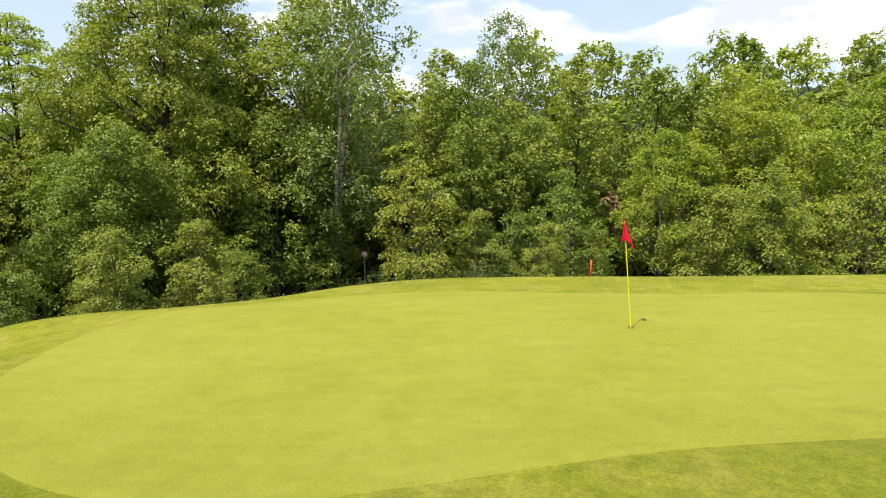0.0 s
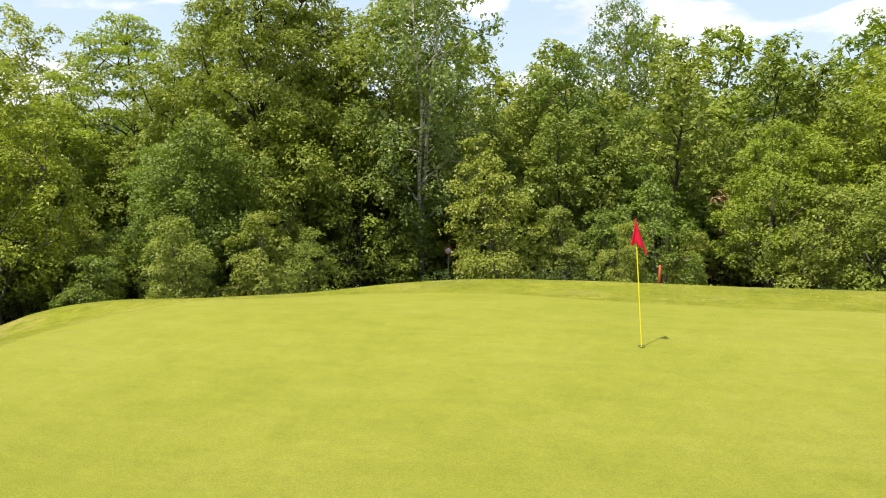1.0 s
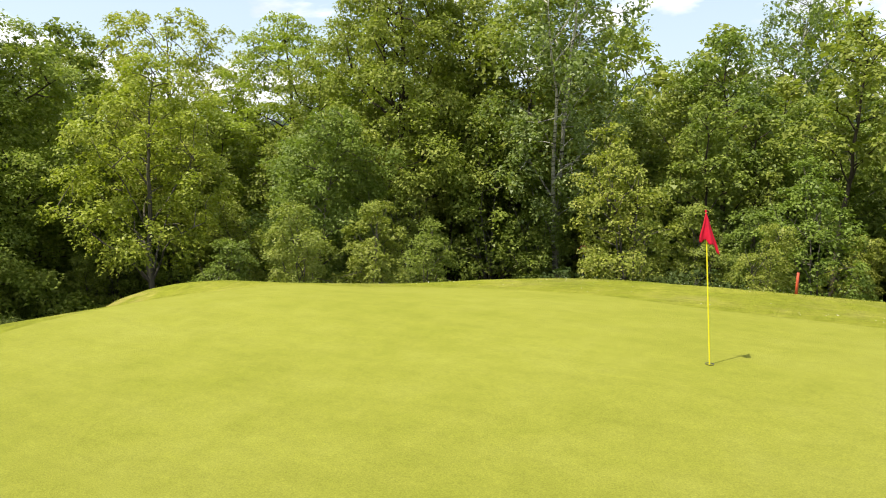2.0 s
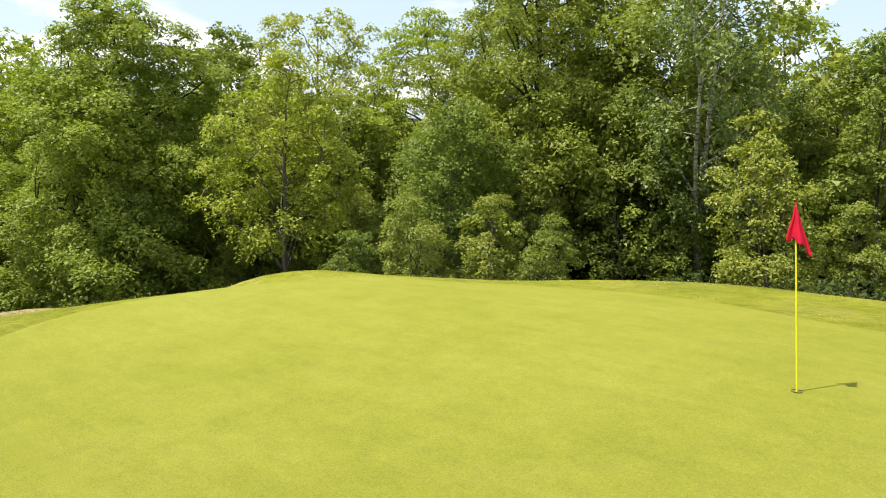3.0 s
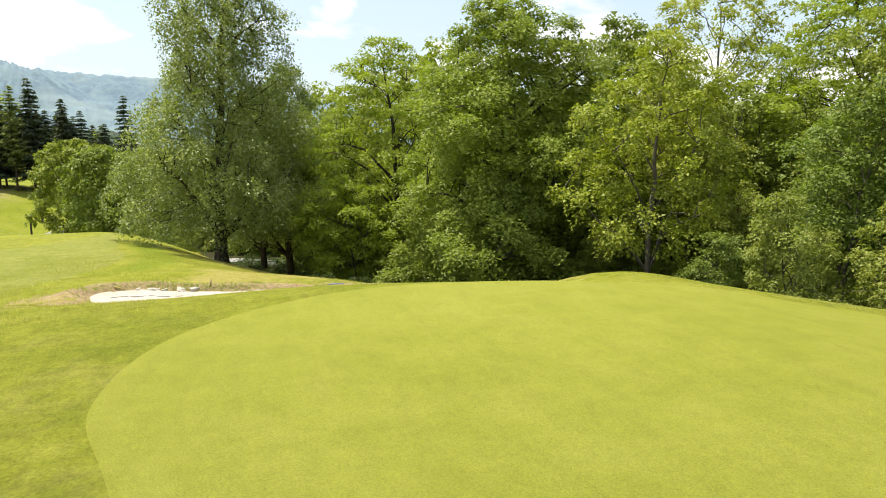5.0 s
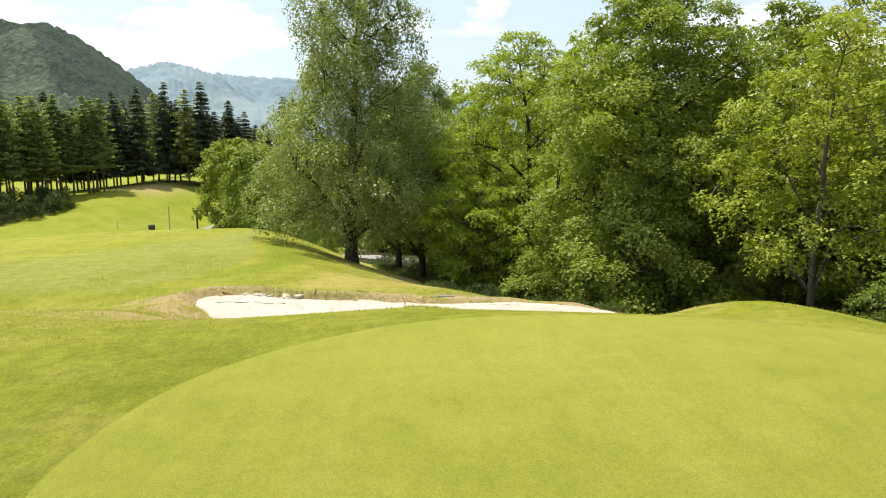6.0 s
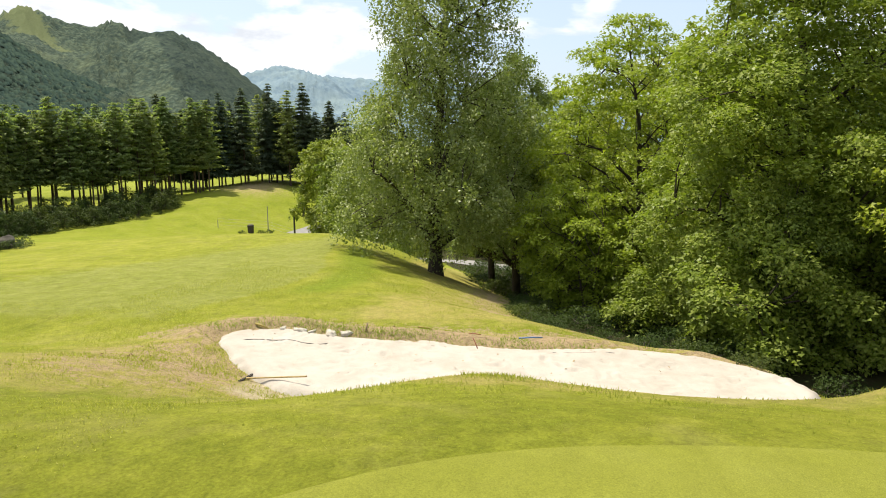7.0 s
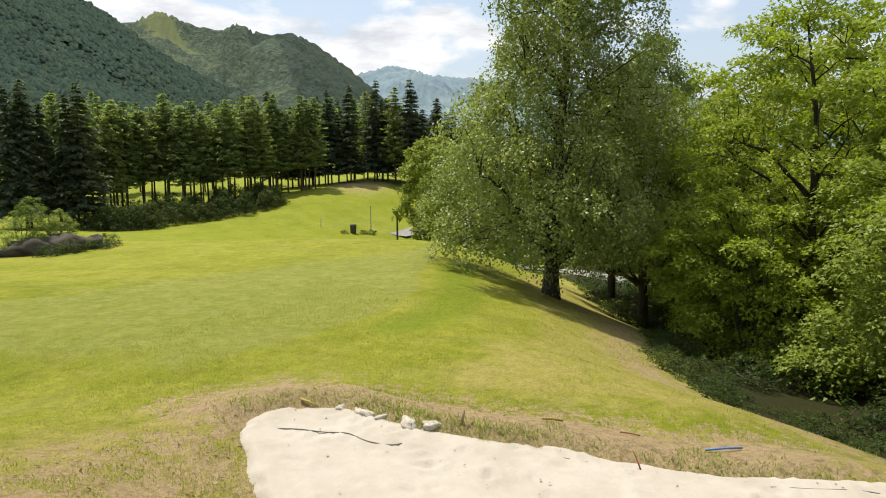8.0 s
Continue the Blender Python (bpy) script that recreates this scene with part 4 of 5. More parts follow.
LABELS = {
    "oak": ("tall oak with dense mid-green leaves at the wood's edge", "tree"),
    "ash": ("slender ash with light yellow-green leaves and open limbs", "tree"),
    "robinia": ("yellow-green robinia with layered feathery foliage", "tree"),
    "birch": ("silver birch with thin grey-green weeping foliage", "tree"),
    "alder": ("dark-green alder with a narrow leafy crown", "tree"),
    "maple": ("low bushy field maple leafy down to the ground", "tree"),
    "willow": ("rounded light-green willow beside the lane", "tree"),
    "hazel": ("many-stemmed leafy hazel shrub under the trees", "shrub"),
    "bramble": ("low green bramble bush at the wood's edge", "shrub"),
    "snag": ("dead trunk wrapped in brown withered ivy", "tree"),
    "spruce": ("dark-green spruce with sagging branches", "conifer"),
    "larch": ("mid-green larch with a bare lower trunk", "conifer"),
}
GROUPS = {"tree": "trees of the wood", "shrub": "shrubs under the trees", "conifer": "conifers on the valley side"}


def plant(kind, x, y, size=1.0, turn=0.0, sink=0.15, label="", tall=1.0, name=""):
    trunk, crown = KINDS[kind]
    word = trunk.name.split("_")[0]
    text, cat = LABELS[word]
    root = tagged(new(name or word + ("_tree" if cat == "tree" else "_bush" if cat == "shrub" else "_tree")), label or text, cat, GROUPS[cat])
    root.matrix_world = Matrix.LocRotScale((x, y, float(height(x, y)) - sink), Euler((0, 0, turn)), (size, size, size * tall))
    for key, me in (("trunk", trunk), ("crown", crown)):
        part_of(key, me, root)
    return root


rnd, rnd2 = random.Random(5), random.Random(6)
placed = []


def set_tree(kind, x, y, *rest, **more):
    placed.append((x, y))
    return plant(kind, x, y, *rest, **more)


# the trees that can be told apart
set_tree("oak_b", -15.0, 36.0, 1.12, 0.5, tall=1.1)
set_tree("maple_low", -16.4, 33.2, 1.0, 1.1)
set_tree("hazel_a", -12.4, 32.4, 0.85, 2.0)
set_tree("birch_a", -6.9, 37.0, 1.05, 0.3, label="white-barked silver birch leaning over the wood's edge")
set_tree("hazel_a", -9.3, 34.8, 1.25, 0.2)
set_tree("hazel_b", -7.3, 35.6, 0.95, 1.2)
set_tree("alder_a", -14.0, 41.8, 1.36, 1.0)
set_tree("alder_b", -10.8, 38.8, 1.38, 2.2)
set_tree("ash_b", -20.5, 40.5, 0.9, 2.9)
set_tree("birch_a", 1.6, 50.0, 1.07, 2.4)
set_tree("alder_a", 0.6, 40.5, 0.95, 0.6)
set_tree("alder_b", -3.2, 41.5, 0.9, 1.9)
set_tree("oak_a", -30.2, 21.5, 1.22, 0.4, tall=0.9, label="broad oak with bright mid-green leaves down to the ground")
set_tree("ash_a", -35.0, 37.2, 1.12, 0.9)
set_tree("alder_a", -34.5, 31.0, 1.25, 2.9)
set_tree("alder_b", -26.5, 30.5, 0.95, 0.9)
set_tree("robinia", -25.5, 39.0, 0.98, 0.2)
set_tree("robinia", -42.2, 18.0, 1.05, 0.3)
set_tree("alder_a", -36.5, 27.0, 0.98, 1.3)
set_tree("birch_big", -40.5, 6.55, 1.04, -4.42, tall=1.0, label="large weeping birch with a dark trunk on the bank")
set_tree("birch_b", -51.5, 11.4, 1.05, 2.7, label="weeping birch with a dark trunk at the foot of the bank")
set_tree("birch_b", -58.5, 9.6, 1.0, 0.6, label="slim weeping birch standing above the lane")
set_tree("alder_b", -60.0, 18.5, 1.3, 0.9)
set_tree("alder_a", -50.0, 24.5, 1.35, 1.9)
set_tree("ash_b", -45.5, 26.5, 1.3, 2.9)
set_tree("alder_a", -56.5, 27.0, 1.4, 0.1)
set_tree("ash_b", -54.0, 21.0, 1.35, 0.4)
set_tree("willow", -111.0, -13.4, 0.98, 0.4, tall=1.22)
set_tree("willow", -103.0, -7.5, 1.0, 1.4, tall=1.1)
set_tree("hazel_a", -88.0, -1.0, 1.0, 1.4)
set_tree("hazel_a", -92.5, -3.5, 0.9, 2.4)
set_tree("hazel_b", -84.0, 1.5, 0.9, 0.4)
set_tree("hazel_a", 4.9, 30.4, 0.8, 0.5)
set_tree("ash_b", 14.2, 35.0, 0.8, 2.1)
set_tree("ash_b", 19.5, 34.0, 0.82, 0.2)
set_tree("ash_b", 9.5, 34.0, 0.62, 1.2)
set_tree("hazel_a", 12.8, 29.6, 0.8, 2.8)
set_tree("hazel_a", 16.6, 29.6, 0.9, 4.1)


for x, y, k in ((-57.0, 13.5, 0.7), (-60.5, 15.5, 0.9), (-64.0, 14.5, 0.8), (-67.0, 12.5, 0.6), (-56.0, 17.5, 0.9), (-49.5, 15.0, 0.6)):
    set_tree("hazel_b", x, y, k, x)
for x, y, k in ((-47.5, 9.6, 0.5), (-49.0, 10.6, 0.6), (-53.5, 9.8, 0.8), (-56.0, 8.6, 0.7), (-60.0, 9.0, 0.9), (-64.0, 8.2, 0.9), (-58.0, 11.2, 1.2), (-62.0, 11.6, 1.3), (-66.0, 10.4, 1.2), (-69.0, 8.6, 1.2), (-54.5, 12.6, 1.0), (-71.0, 12.0, 1.2), (-68.0, 13.5, 1.3), (-73.0, 8.0, 0.9)):
    set_tree("bramble", x, y, k, x)


# low boughs under the tall robinia, and the weeds along the foot of the bank
for x, y, k in ((-36.4, 14.6, 0.95), (-39.2, 13.6, 0.8)):
    set_tree("robinia_low", x, y, k, x, label="low spreading robinia with layered feathery foliage")
for i in range(34):
    x = -16.0 - 0.62 * i + 0.5 * math.sin(i * 2.3)
    set_tree("nettles", x, float(wood_y(x)) + 0.45 + 0.8 * math.sin(i * 1.7) * math.sin(i * 0.6), 0.42 + 0.22 * math.sin(i * 2.9), x, tall=0.75 + 0.15 * (i % 3), label="low bushy weeds and brambles at the bank's foot")


# taller trees that close the wood behind the birches and the robinia
for i, (kind, x, y, k) in enumerate([("back_b", -62.0, 27.0, 1.5), ("back_a", -68.0, 21.5, 1.3), ("back_a", -52.0, 31.0, 1.2), ("back_b", -47.0, 31.5, 1.15), ("alder_a", -45.0, 23.0, 1.15), ("back_b", -69.0, 16.6, 1.3), ("back_a", -39.0, 34.0, 1.2)]):
    set_tree(kind, x, y, k, i * 1.3)
for i, (x, y, k) in enumerate([(-26.4, 26.6, 0.75), (-24.4, 28.6, 0.8), (-22.6, 30.4, 0.7), (-28.6, 27.8, 0.8), (-20.4, 29.6, 0.75)]):
    set_tree("hazel_a", x, y, k, i * 2.1)


# slender bare-stemmed trees inside the wood's edge
for i, (x, y) in enumerate([(-33.6, 27.6), (-31.8, 29.4), (-30.0, 31.4), (-28.4, 30.6), (-27.4, 33.4), (-25.0, 33.0), (-23.6, 35.4), (-21.8, 34.2), (-20.4, 36.8), (-38.8, 21.2), (-40.6, 22.4), (-44.8, 14.4), (-46.6, 16.6), (-48.6, 13.0), (-3.6, 39.2), (0.8, 35.4), (2.2, 38.6), (5.4, 36.4), (10.4, 37.2), (12.2, 37.6), (-12.6, 36.6), (-17.8, 37.4)]):
    set_tree("sapling", x, y, 0.85 + 0.05 * (i * 7 % 8), i * 1.9, label="slender dark-stemmed alder sapling in the wood's shade")


# the rest of the wood
def free(x, y, gap):
    return all(math.hypot(x - a, y - b) > gap for a, b in placed)


def lane_gap(x, y):
    """Metres to the middle of the lane."""
    best = 1e9
    for (ax, ay), (bx, by) in zip(LANE, LANE[1:]):
        ex, ey = bx - ax, by - ay
        t = min(1, max(0, ((x - ax) * ex + (y - ay) * ey) / (ex * ex + ey * ey)))
        best = min(best, math.hypot(x - ax - t * ex, y - ay - t * ey))
    return best


def scatter(kinds, count, x0, x1, d0, d1, gap, lo, hi):
    done = tries = 0
    while done < count and tries < count * 40:
        tries += 1
        x = rnd.uniform(x0, x1)
        y = float(wood_y(x)) + rnd.uniform(d0, d1)
        if -8.5 < x < -2.2 and y < 36.5 and kinds[0] != "bramble":
            continue
        if 6.2 < x < 9.4 and y < 41 and kinds[0] != "bramble":      # the hollow in front of the dead trunk
            continue
        if not free(x, y, gap) or lane_gap(x, y) < 3.6:
            continue
        placed.append((x, y))
        low = 0.8 if -7 < x < 14 and d1 > 12 else 1.0          # the canopy dips behind the flag
        plant(rnd.choice(kinds), x, y, rnd.uniform(lo, hi) * low, rnd.uniform(0, 6.28), tall=rnd.uniform(0.92, 1.1))
        done += 1


scatter(["alder_b", "back_a", "ash_b", "back_b"], 15, -24, 30, 9, 20, 3.4, 0.75, 0.98)
scatter(["ash_b", "back_a", "back_b", "alder_b"], 12, -60, -22, 13, 26, 3.8, 0.78, 0.98)
scatter(["back_a", "back_b", "back_b"], 10, -30, 46, 22, 40, 4.2, 0.85, 1.02)
scatter(["back_a", "back_b"], 9, -95, -24, 18, 42, 4.8, 0.8, 1.0)
scatter(["hazel_a", "hazel_b", "hazel_b"], 13, -12, 24, 3.5, 11, 2.4, 0.55, 1.0)
scatter(["hazel_b", "hazel_b"], 4, -30, -14, 7, 14, 2.6, 0.5, 0.9)
scatter(["hazel_b", "hazel_a"], 7, -58, -38, 8, 18, 2.6, 0.5, 0.8)
scatter(["bramble"], 16, -12, 20, 1.2, 5.0, 0.8, 0.5, 1.0)
scatter(["bramble"], 13, -50, -12, 2.4, 8.0, 0.9, 0.5, 0.9)
scatter(["bramble"], 20, -44, -13, 0.2, 2.6, 0.7, 0.25, 0.5)


# the thicket that closes the wood behind its front trees
def thicket(line, step, lift, lo, hi):
    k = np.array(line, float)
    run = np.concatenate([[0], np.cumsum(np.hypot(*np.diff(k, axis=0).T))])
    for d in np.arange(0, run[-1], step):
        x = float(np.interp(d, run, k[:, 0])) + rnd.uniform(-0.9, 0.9)
        y = float(np.interp(d, run, k[:, 1])) + rnd.uniform(-1.2, 1.2) + lift
        if lane_gap(x, y) < 4.5:
            continue
        plant("hazel_c", x, y, rnd.uniform(lo, hi), rnd.uniform(0, 6.28), tall=rnd.uniform(0.85, 1.1), label="tall dark thicket of hazel closing the wood")


THICKET = [(-124, -6), (-114, -2), (-104, 4), (-96, 8), (-90, 14), (-86, 22), (-74, 22), (-66, 17), (-61, 17), (-55, 22), (-48, 25), (-42, 29), (-36, 33), (-30, 38), (-24, 44), (-16, 46), (-8, 46), (2, 46), (12, 42), (22, 38), (34, 38)]
thicket(THICKET, 3.5, 0, 0.85, 1.05)
thicket(THICKET, 5.2, 7, 1.2, 1.45)

# taller crowns behind the flag that close the skyline
for x, y, top in ((-25.5, 52.0, 13.4), (-8.0, 56.0, 11.9), (-2.5, 57.0, 11.4), (5.5, 57.5, 12.6), (10.0, 56.0, 11.6), (15.0, 57.0, 11.2), (20.0, 55.0, 11.6), (25.0, 54.0, 11.2), (30.5, 54.0, 11.8), (36.0, 52.0, 11.2)):
    kind = rnd2.choice(["back_a", "back_b"])
    plant(kind, x, y, min(1.5, max(0.7, (top - float(height(x, y))) / (14.5 if kind == "back_a" else 15.0))), rnd2.uniform(0, 6.28))

# conifers across the valley
for i in range(56):
    f = i / 55
    plant(rnd.choice(["larch_a", "larch_b"]), -97 - 39 * f + rnd.uniform(-2, 2), -67 + 21 * f + rnd.uniform(-7, 2), rnd.uniform(0.98, 1.2), rnd.uniform(0, 6.28), tall=rnd.uniform(0.84, 0.98))
for i in range(34):
    f = i / 23
    plant(rnd.choice(["spruce_a", "spruce_b", "spruce_b", "larch_a"]), -142 - 10 * f + rnd.uniform(-5, 3), -56 + 28 * f + rnd.uniform(-4, 4), rnd.uniform(0.9, 1.15), rnd.uniform(0, 6.28), tall=rnd.uniform(0.8, 1.02))
for i in range(8):
    plant(rnd.choice(["spruce_a", "spruce_b", "spruce_a"]), rnd.uniform(-94, -84), rnd.uniform(-80, -62), rnd.uniform(0.95, 1.12), rnd.uniform(0, 6.28))
for i in range(18):
    f = i / 17
    plant(rnd.choice(["larch_a", "spruce_b", "larch_b"]), -108 - 65 * f + rnd.uniform(-4, 4), -92 + 50 * f + rnd.uniform(-5, 5), rnd.uniform(0.9, 1.1), rnd.uniform(0, 6.28))
# scrub on the bank below them, its leaf colour darkened for the conifers' shade
SCRUB = [(-88.5, -56.5), (-94.8, -54.3), (-101.5, -52.2), (-107.7, -49.1), (-115.6, -46.3), (-121.5, -43.6)]
for row in range(4):
    for i in range(14):
        f = (i + 0.5 * (row % 2)) / 14.5 * 5
        k = min(4, int(f))
        (xa, ya), (xb, yb) = SCRUB[k], SCRUB[k + 1]
        x, y = xa + (xb - xa) * (f - k) - 1.6 * row + rnd.uniform(-0.7, 0.7), ya + (yb - ya) * (f - k) - 2.4 * row + rnd.uniform(-0.7, 0.7)
        plant("scrub", x, y, rnd.uniform(0.75, 1.05), rnd.uniform(0, 6.28), tall=rnd.uniform(0.8, 1.0), label="dark scrub bush on the bank below the conifers")
# scrub beside the rocks
for x, y, k in ((-43.0, -25.5, 0.58), (-41.0, -26.5, 0.5), (-45.5, -24.5, 0.45)):
    plant("hazel_a", x, y, k, x, tall=0.8)
for x, y, k in ((-42.0, -22.6, 0.6), (-43.6, -22.4, 0.7), (-45.6, -22.0, 0.55), (-44.6, -25.0, 1.0), (-47.4, -23.2, 0.7)):
    plant("bramble", x, y, k, x)


# woods on the near mountainside, too far off to tell apart
def far_wood():
    rng = np.random.default_rng(3)
    a6, a3 = np.arange(6) * np.pi / 3, np.arange(3) * 2 * np.pi / 3 + 0.5
    ico = np.concatenate([np.column_stack([np.cos(a6), np.sin(a6), np.full(6, -0.5)]), np.column_stack([0.62 * np.cos(a3), 0.62 * np.sin(a3), np.full(3, 0.62)])])
    tri = [(6, 7, 8)]
    for k in range(3):
        u, w = 6 + k, 6 + (k + 1) % 3
        tri += [(2 * k, 2 * k + 1, u), (2 * k + 1, w, u), (2 * k + 1, (2 * k + 2) % 6, w)]
    tri = np.array(tri)
    src = np.array([v.co for v in bpy.data.objects["backdrop_near_slope"].data.vertices])
    grid = src.reshape(-1, 150, 3)
    n = 13000
    a, b = 11 + rng.random(n) * (grid.shape[0] - 28), 32 + rng.random(n) * 113
    i, j = a.astype(int), b.astype(int)
    fa, fb = (a - i)[:, None], (b - j)[:, None]
    p = (grid[i, j] * (1 - fb) + grid[i, j + 1] * fb) * (1 - fa) + (grid[i + 1, j] * (1 - fb) + grid[i + 1, j + 1] * fb) * fa
    r = (2.5 + 2.5 * rng.random(n) ** 2) * (0.6 + 0.5 * np.linalg.norm(p, axis=1) / 900)
    v = ico[None] * (1 + 0.5 * (rng.random((n, 9, 1)) - 0.5)) * r[:, None, None] * np.array([1, 1, 0.8]) + p[:, None] - np.array([0, 0, 1.0]) * r[:, None, None] * 0.20
    f = tri[None] + (np.arange(n) * 9)[:, None, None]
    me = mesh_of("far_wood", v.reshape(-1, 3), [f.reshape(-1, 3)], FAR_LEAVES, True)
    tagged(new("far_wood", me), "distant deciduous woods covering the mountainside", "woods", kind="stuff")


far_wood()


# ---- the flag ----
def flagstick(x, y):
    z = float(height(x, y)) + 0.024
    root = tagged(new("flagstick"), "leaning yellow golf flagstick with a limp red flag in its hole", "flag")
    root.location = (x, y, z)
    tip = Vector((-0.16, 0.09, 2.12))
    v, f = tubes([(np.array([tip * t for t in np.linspace(-0.05, 1, 8)]), np.full(8, 0.0092))], 12)
    part_of("pole", mesh_of("pole", v, [f], POLE_YELLOW, True), root)
    v, f = tubes([(np.array([tip * 0.995, tip * 1.012]), np.array([0.016, 0.010]))], 10)
    part_of("ferrule", mesh_of("ferrule", v, [f], FLAG_RED, True), root)
    # limp cloth, gathered at its upper corner and folded round the front of the pole
    n, m = 30, 26
    u, w = np.meshgrid(np.linspace(0, 1, n), np.linspace(0, 1, m), indexing="ij")
    drop = w * (0.40 - 0.05 * np.sin(u * 3.14) + 0.20 * u ** 1.6 + 0.02 * np.sin(u * 17))
    across = (-0.095 + 0.255 * u) * w ** 0.85 + 0.012 * np.sin(w * 6 + u * 3) * w
    front = 0.020 + 0.045 * w * np.sin(u * 3.14) + 0.026 * w * np.sin(u * 11 + w * 2.0)
    ax, ay = 0.97, 0.20
    lean = 1 - drop / 2.12
    px = tip.x * lean + ax * across + ay * front
    py = tip.y * lean + ay * across - ax * front
    pz = tip.z * 0.995 - drop
    i = np.arange(n * m).reshape(n, m)
    q = np.stack([i[:-1, :-1], i[1:, :-1], i[1:, 1:], i[:-1, 1:]], -1).reshape(-1, 4)
    flag = part_of("flag", mesh_of("flag", np.stack([px, py, pz], -1).reshape(-1, 3), [q], FLAG_RED, True), root, "limp red cloth flag")
    sol = flag.modifiers.new("cloth", "SOLIDIFY")
    sol.thickness = 0.003
    a = np.linspace(0, 2 * np.pi, 28, endpoint=False)
    rings = [np.column_stack([np.cos(a) * r, np.sin(a) * r, np.full(28, h)]) for r, h in ((0.060, 0.006), (0.054, 0.007), (0.053, -0.02))]
    v = np.concatenate(rings + [np.array([[0, 0, -0.0185]])])
    i = np.arange(84).reshape(3, 28)
    j = np.roll(i, -1, 1)
    q = np.concatenate([np.stack([i[k], j[k], j[k + 1], i[k + 1]], -1) for k in (0, 1)])
    fan = np.stack([i[2], j[2], np.full(28, 84)], -1)
    part_of("cup", mesh_of("cup", v + np.array([0, 0, 0.004]), [q, fan], CUP_DARK), root, "dark hole liner")
    return root


flagstick(3.63, 13.57)


def rod(name, a, b, r, material, label, cat, sides=8, group=""):
    v, f = tubes([(np.array([a, (np.array(a) + np.array(b)) / 2 + np.array([0, 0, 0.01]), b]), np.array([r, r * 0.95, r * 0.85]))], sides)
    bm = bmesh.new()
    me = mesh_of(name, v, [f], material, True)
    bm.from_mesh(me)
    bmesh.ops.holes_fill(bm, edges=[e for e in bm.edges if e.is_boundary], sides=sides)
    bm.to_mesh(me)
    bm.free()
    return tagged(new(name, me), label, cat, group)


def on(x, y, lift=0.0):
    return (x, y, float(height(x, y)) + lift)


rod("marker_stake", on(4.43, 23.2, -0.1), (4.45, 23.2, float(height(4.43, 23.2)) + 0.55), 0.036, STAKE_RED, "orange-red painted marker stake in the rough", "stake")


# ---- things round the bunker ----
def lump(name, x, y, sx, sy, sz, material, seed, label, cat, group="", sink=0.25):
    """A weathered stone: a rounded block knocked about by noise."""
    bm = bmesh.new()
    bmesh.ops.create_icosphere(bm, subdivisions=3, radius=0.5)
    for v in bm.verts:
        n1 = noise.noise(v.co * 2.2 + Vector((seed * 3.1, 0, 0)))
        n2 = noise.noise(v.co * 6.0 + Vector((0, seed * 2.3, 0)))
        k = 1 + 0.5 * n1 + 0.3 * n2 + 0.12 * noise.noise(v.co * 14.0)
        q = max(abs(v.co.x), abs(v.co.y), abs(v.co.z)) * 2
        v.co = v.co * k * 0.9 * (0.72 + 0.28 / max(q, 0.3) * 0.6)
    me = bpy.data.meshes.new(name)
    bm.to_mesh(me)
    bm.free()
    me.polygons.foreach_set("use_smooth", [True] * len(me.polygons))
    me.materials.append(material)
    ob = tagged(new(name, me), label, cat, group)
    ob.matrix_world = Matrix.LocRotScale((x, y, float(height(x, y)) + sz * (0.5 - sink)), Euler((0, 0, seed * 1.3)), (sx, sy, sz))
    return ob


for i, (x, y, w, d, h) in enumerate([(-17.92, 4.80, 0.18, 0.28, 0.16), (-17.84, 5.22, 0.28, 0.52, 0.24), (-17.76, 5.56, 0.20, 0.34, 0.16), (-17.64, 6.02, 0.30, 0.58, 0.24), (-17.58, 6.44, 0.22, 0.38, 0.16)]):
    lump("stone", x, y, w, d, h, STONE, i + 1, label="pale limestone block set in the bunker's grassy lip", cat="stone", group="stones of the bunker lip", sink=0.68)


def cord(name, line, r, material, label, cat):
    k = np.array(line, float)
    t = np.linspace(0, len(k) - 1, len(k) * 7)
    x, y = (np.interp(t, np.arange(len(k)), k[:, j]) for j in (0, 1))
    sm = np.array([1, 2, 3, 2, 1]) / 9
    x, y = (np.convolve(np.pad(a, 2, mode="edge"), sm, "valid") for a in (x, y))
    z = np.maximum(height(x, y), sand_level(x, y) + 0.012) + 0.022 + 0.008 * np.sin(t * 5)
    v, f = tubes([(np.column_stack([x, y, z]), np.full(len(x), r))], 6)
    return tagged(new(name, mesh_of(name, v, [f], material, True)), label, cat)


cord("cord", [(-16.75, 3.75), (-16.85, 4.1), (-16.95, 4.75), (-17.02, 5.28), (-16.80, 5.72), (-16.87, 6.05), (-17.1, 6.4)], 0.009, CORD, "dark thin cord lying loose across the bunker sand", "cord")
cord("cord", [(-17.15, 7.2), (-17.2, 7.9), (-17.22, 8.6), (-17.15, 9.2), (-17.05, 9.9), (-16.98, 10.3), (-17.05, 10.9), (-17.3, 11.7), (-17.5, 12.6), (-17.45, 13.6)], 0.011, CORD, "dark cord half buried along the edge of the sand", "cord")


def lying(name, a, b, r, lift, material, label, cat):
    za, zb = (max(float(height(*p)), float(sand_level(*p)) if float(bunker_distance(np.array([p[0]]), np.array([p[1]]))[0]) < 0.1 else -99) + lift for p in (a, b))
    return rod(name, (a[0], a[1], za), (b[0], b[1], zb), r, material, label, cat)


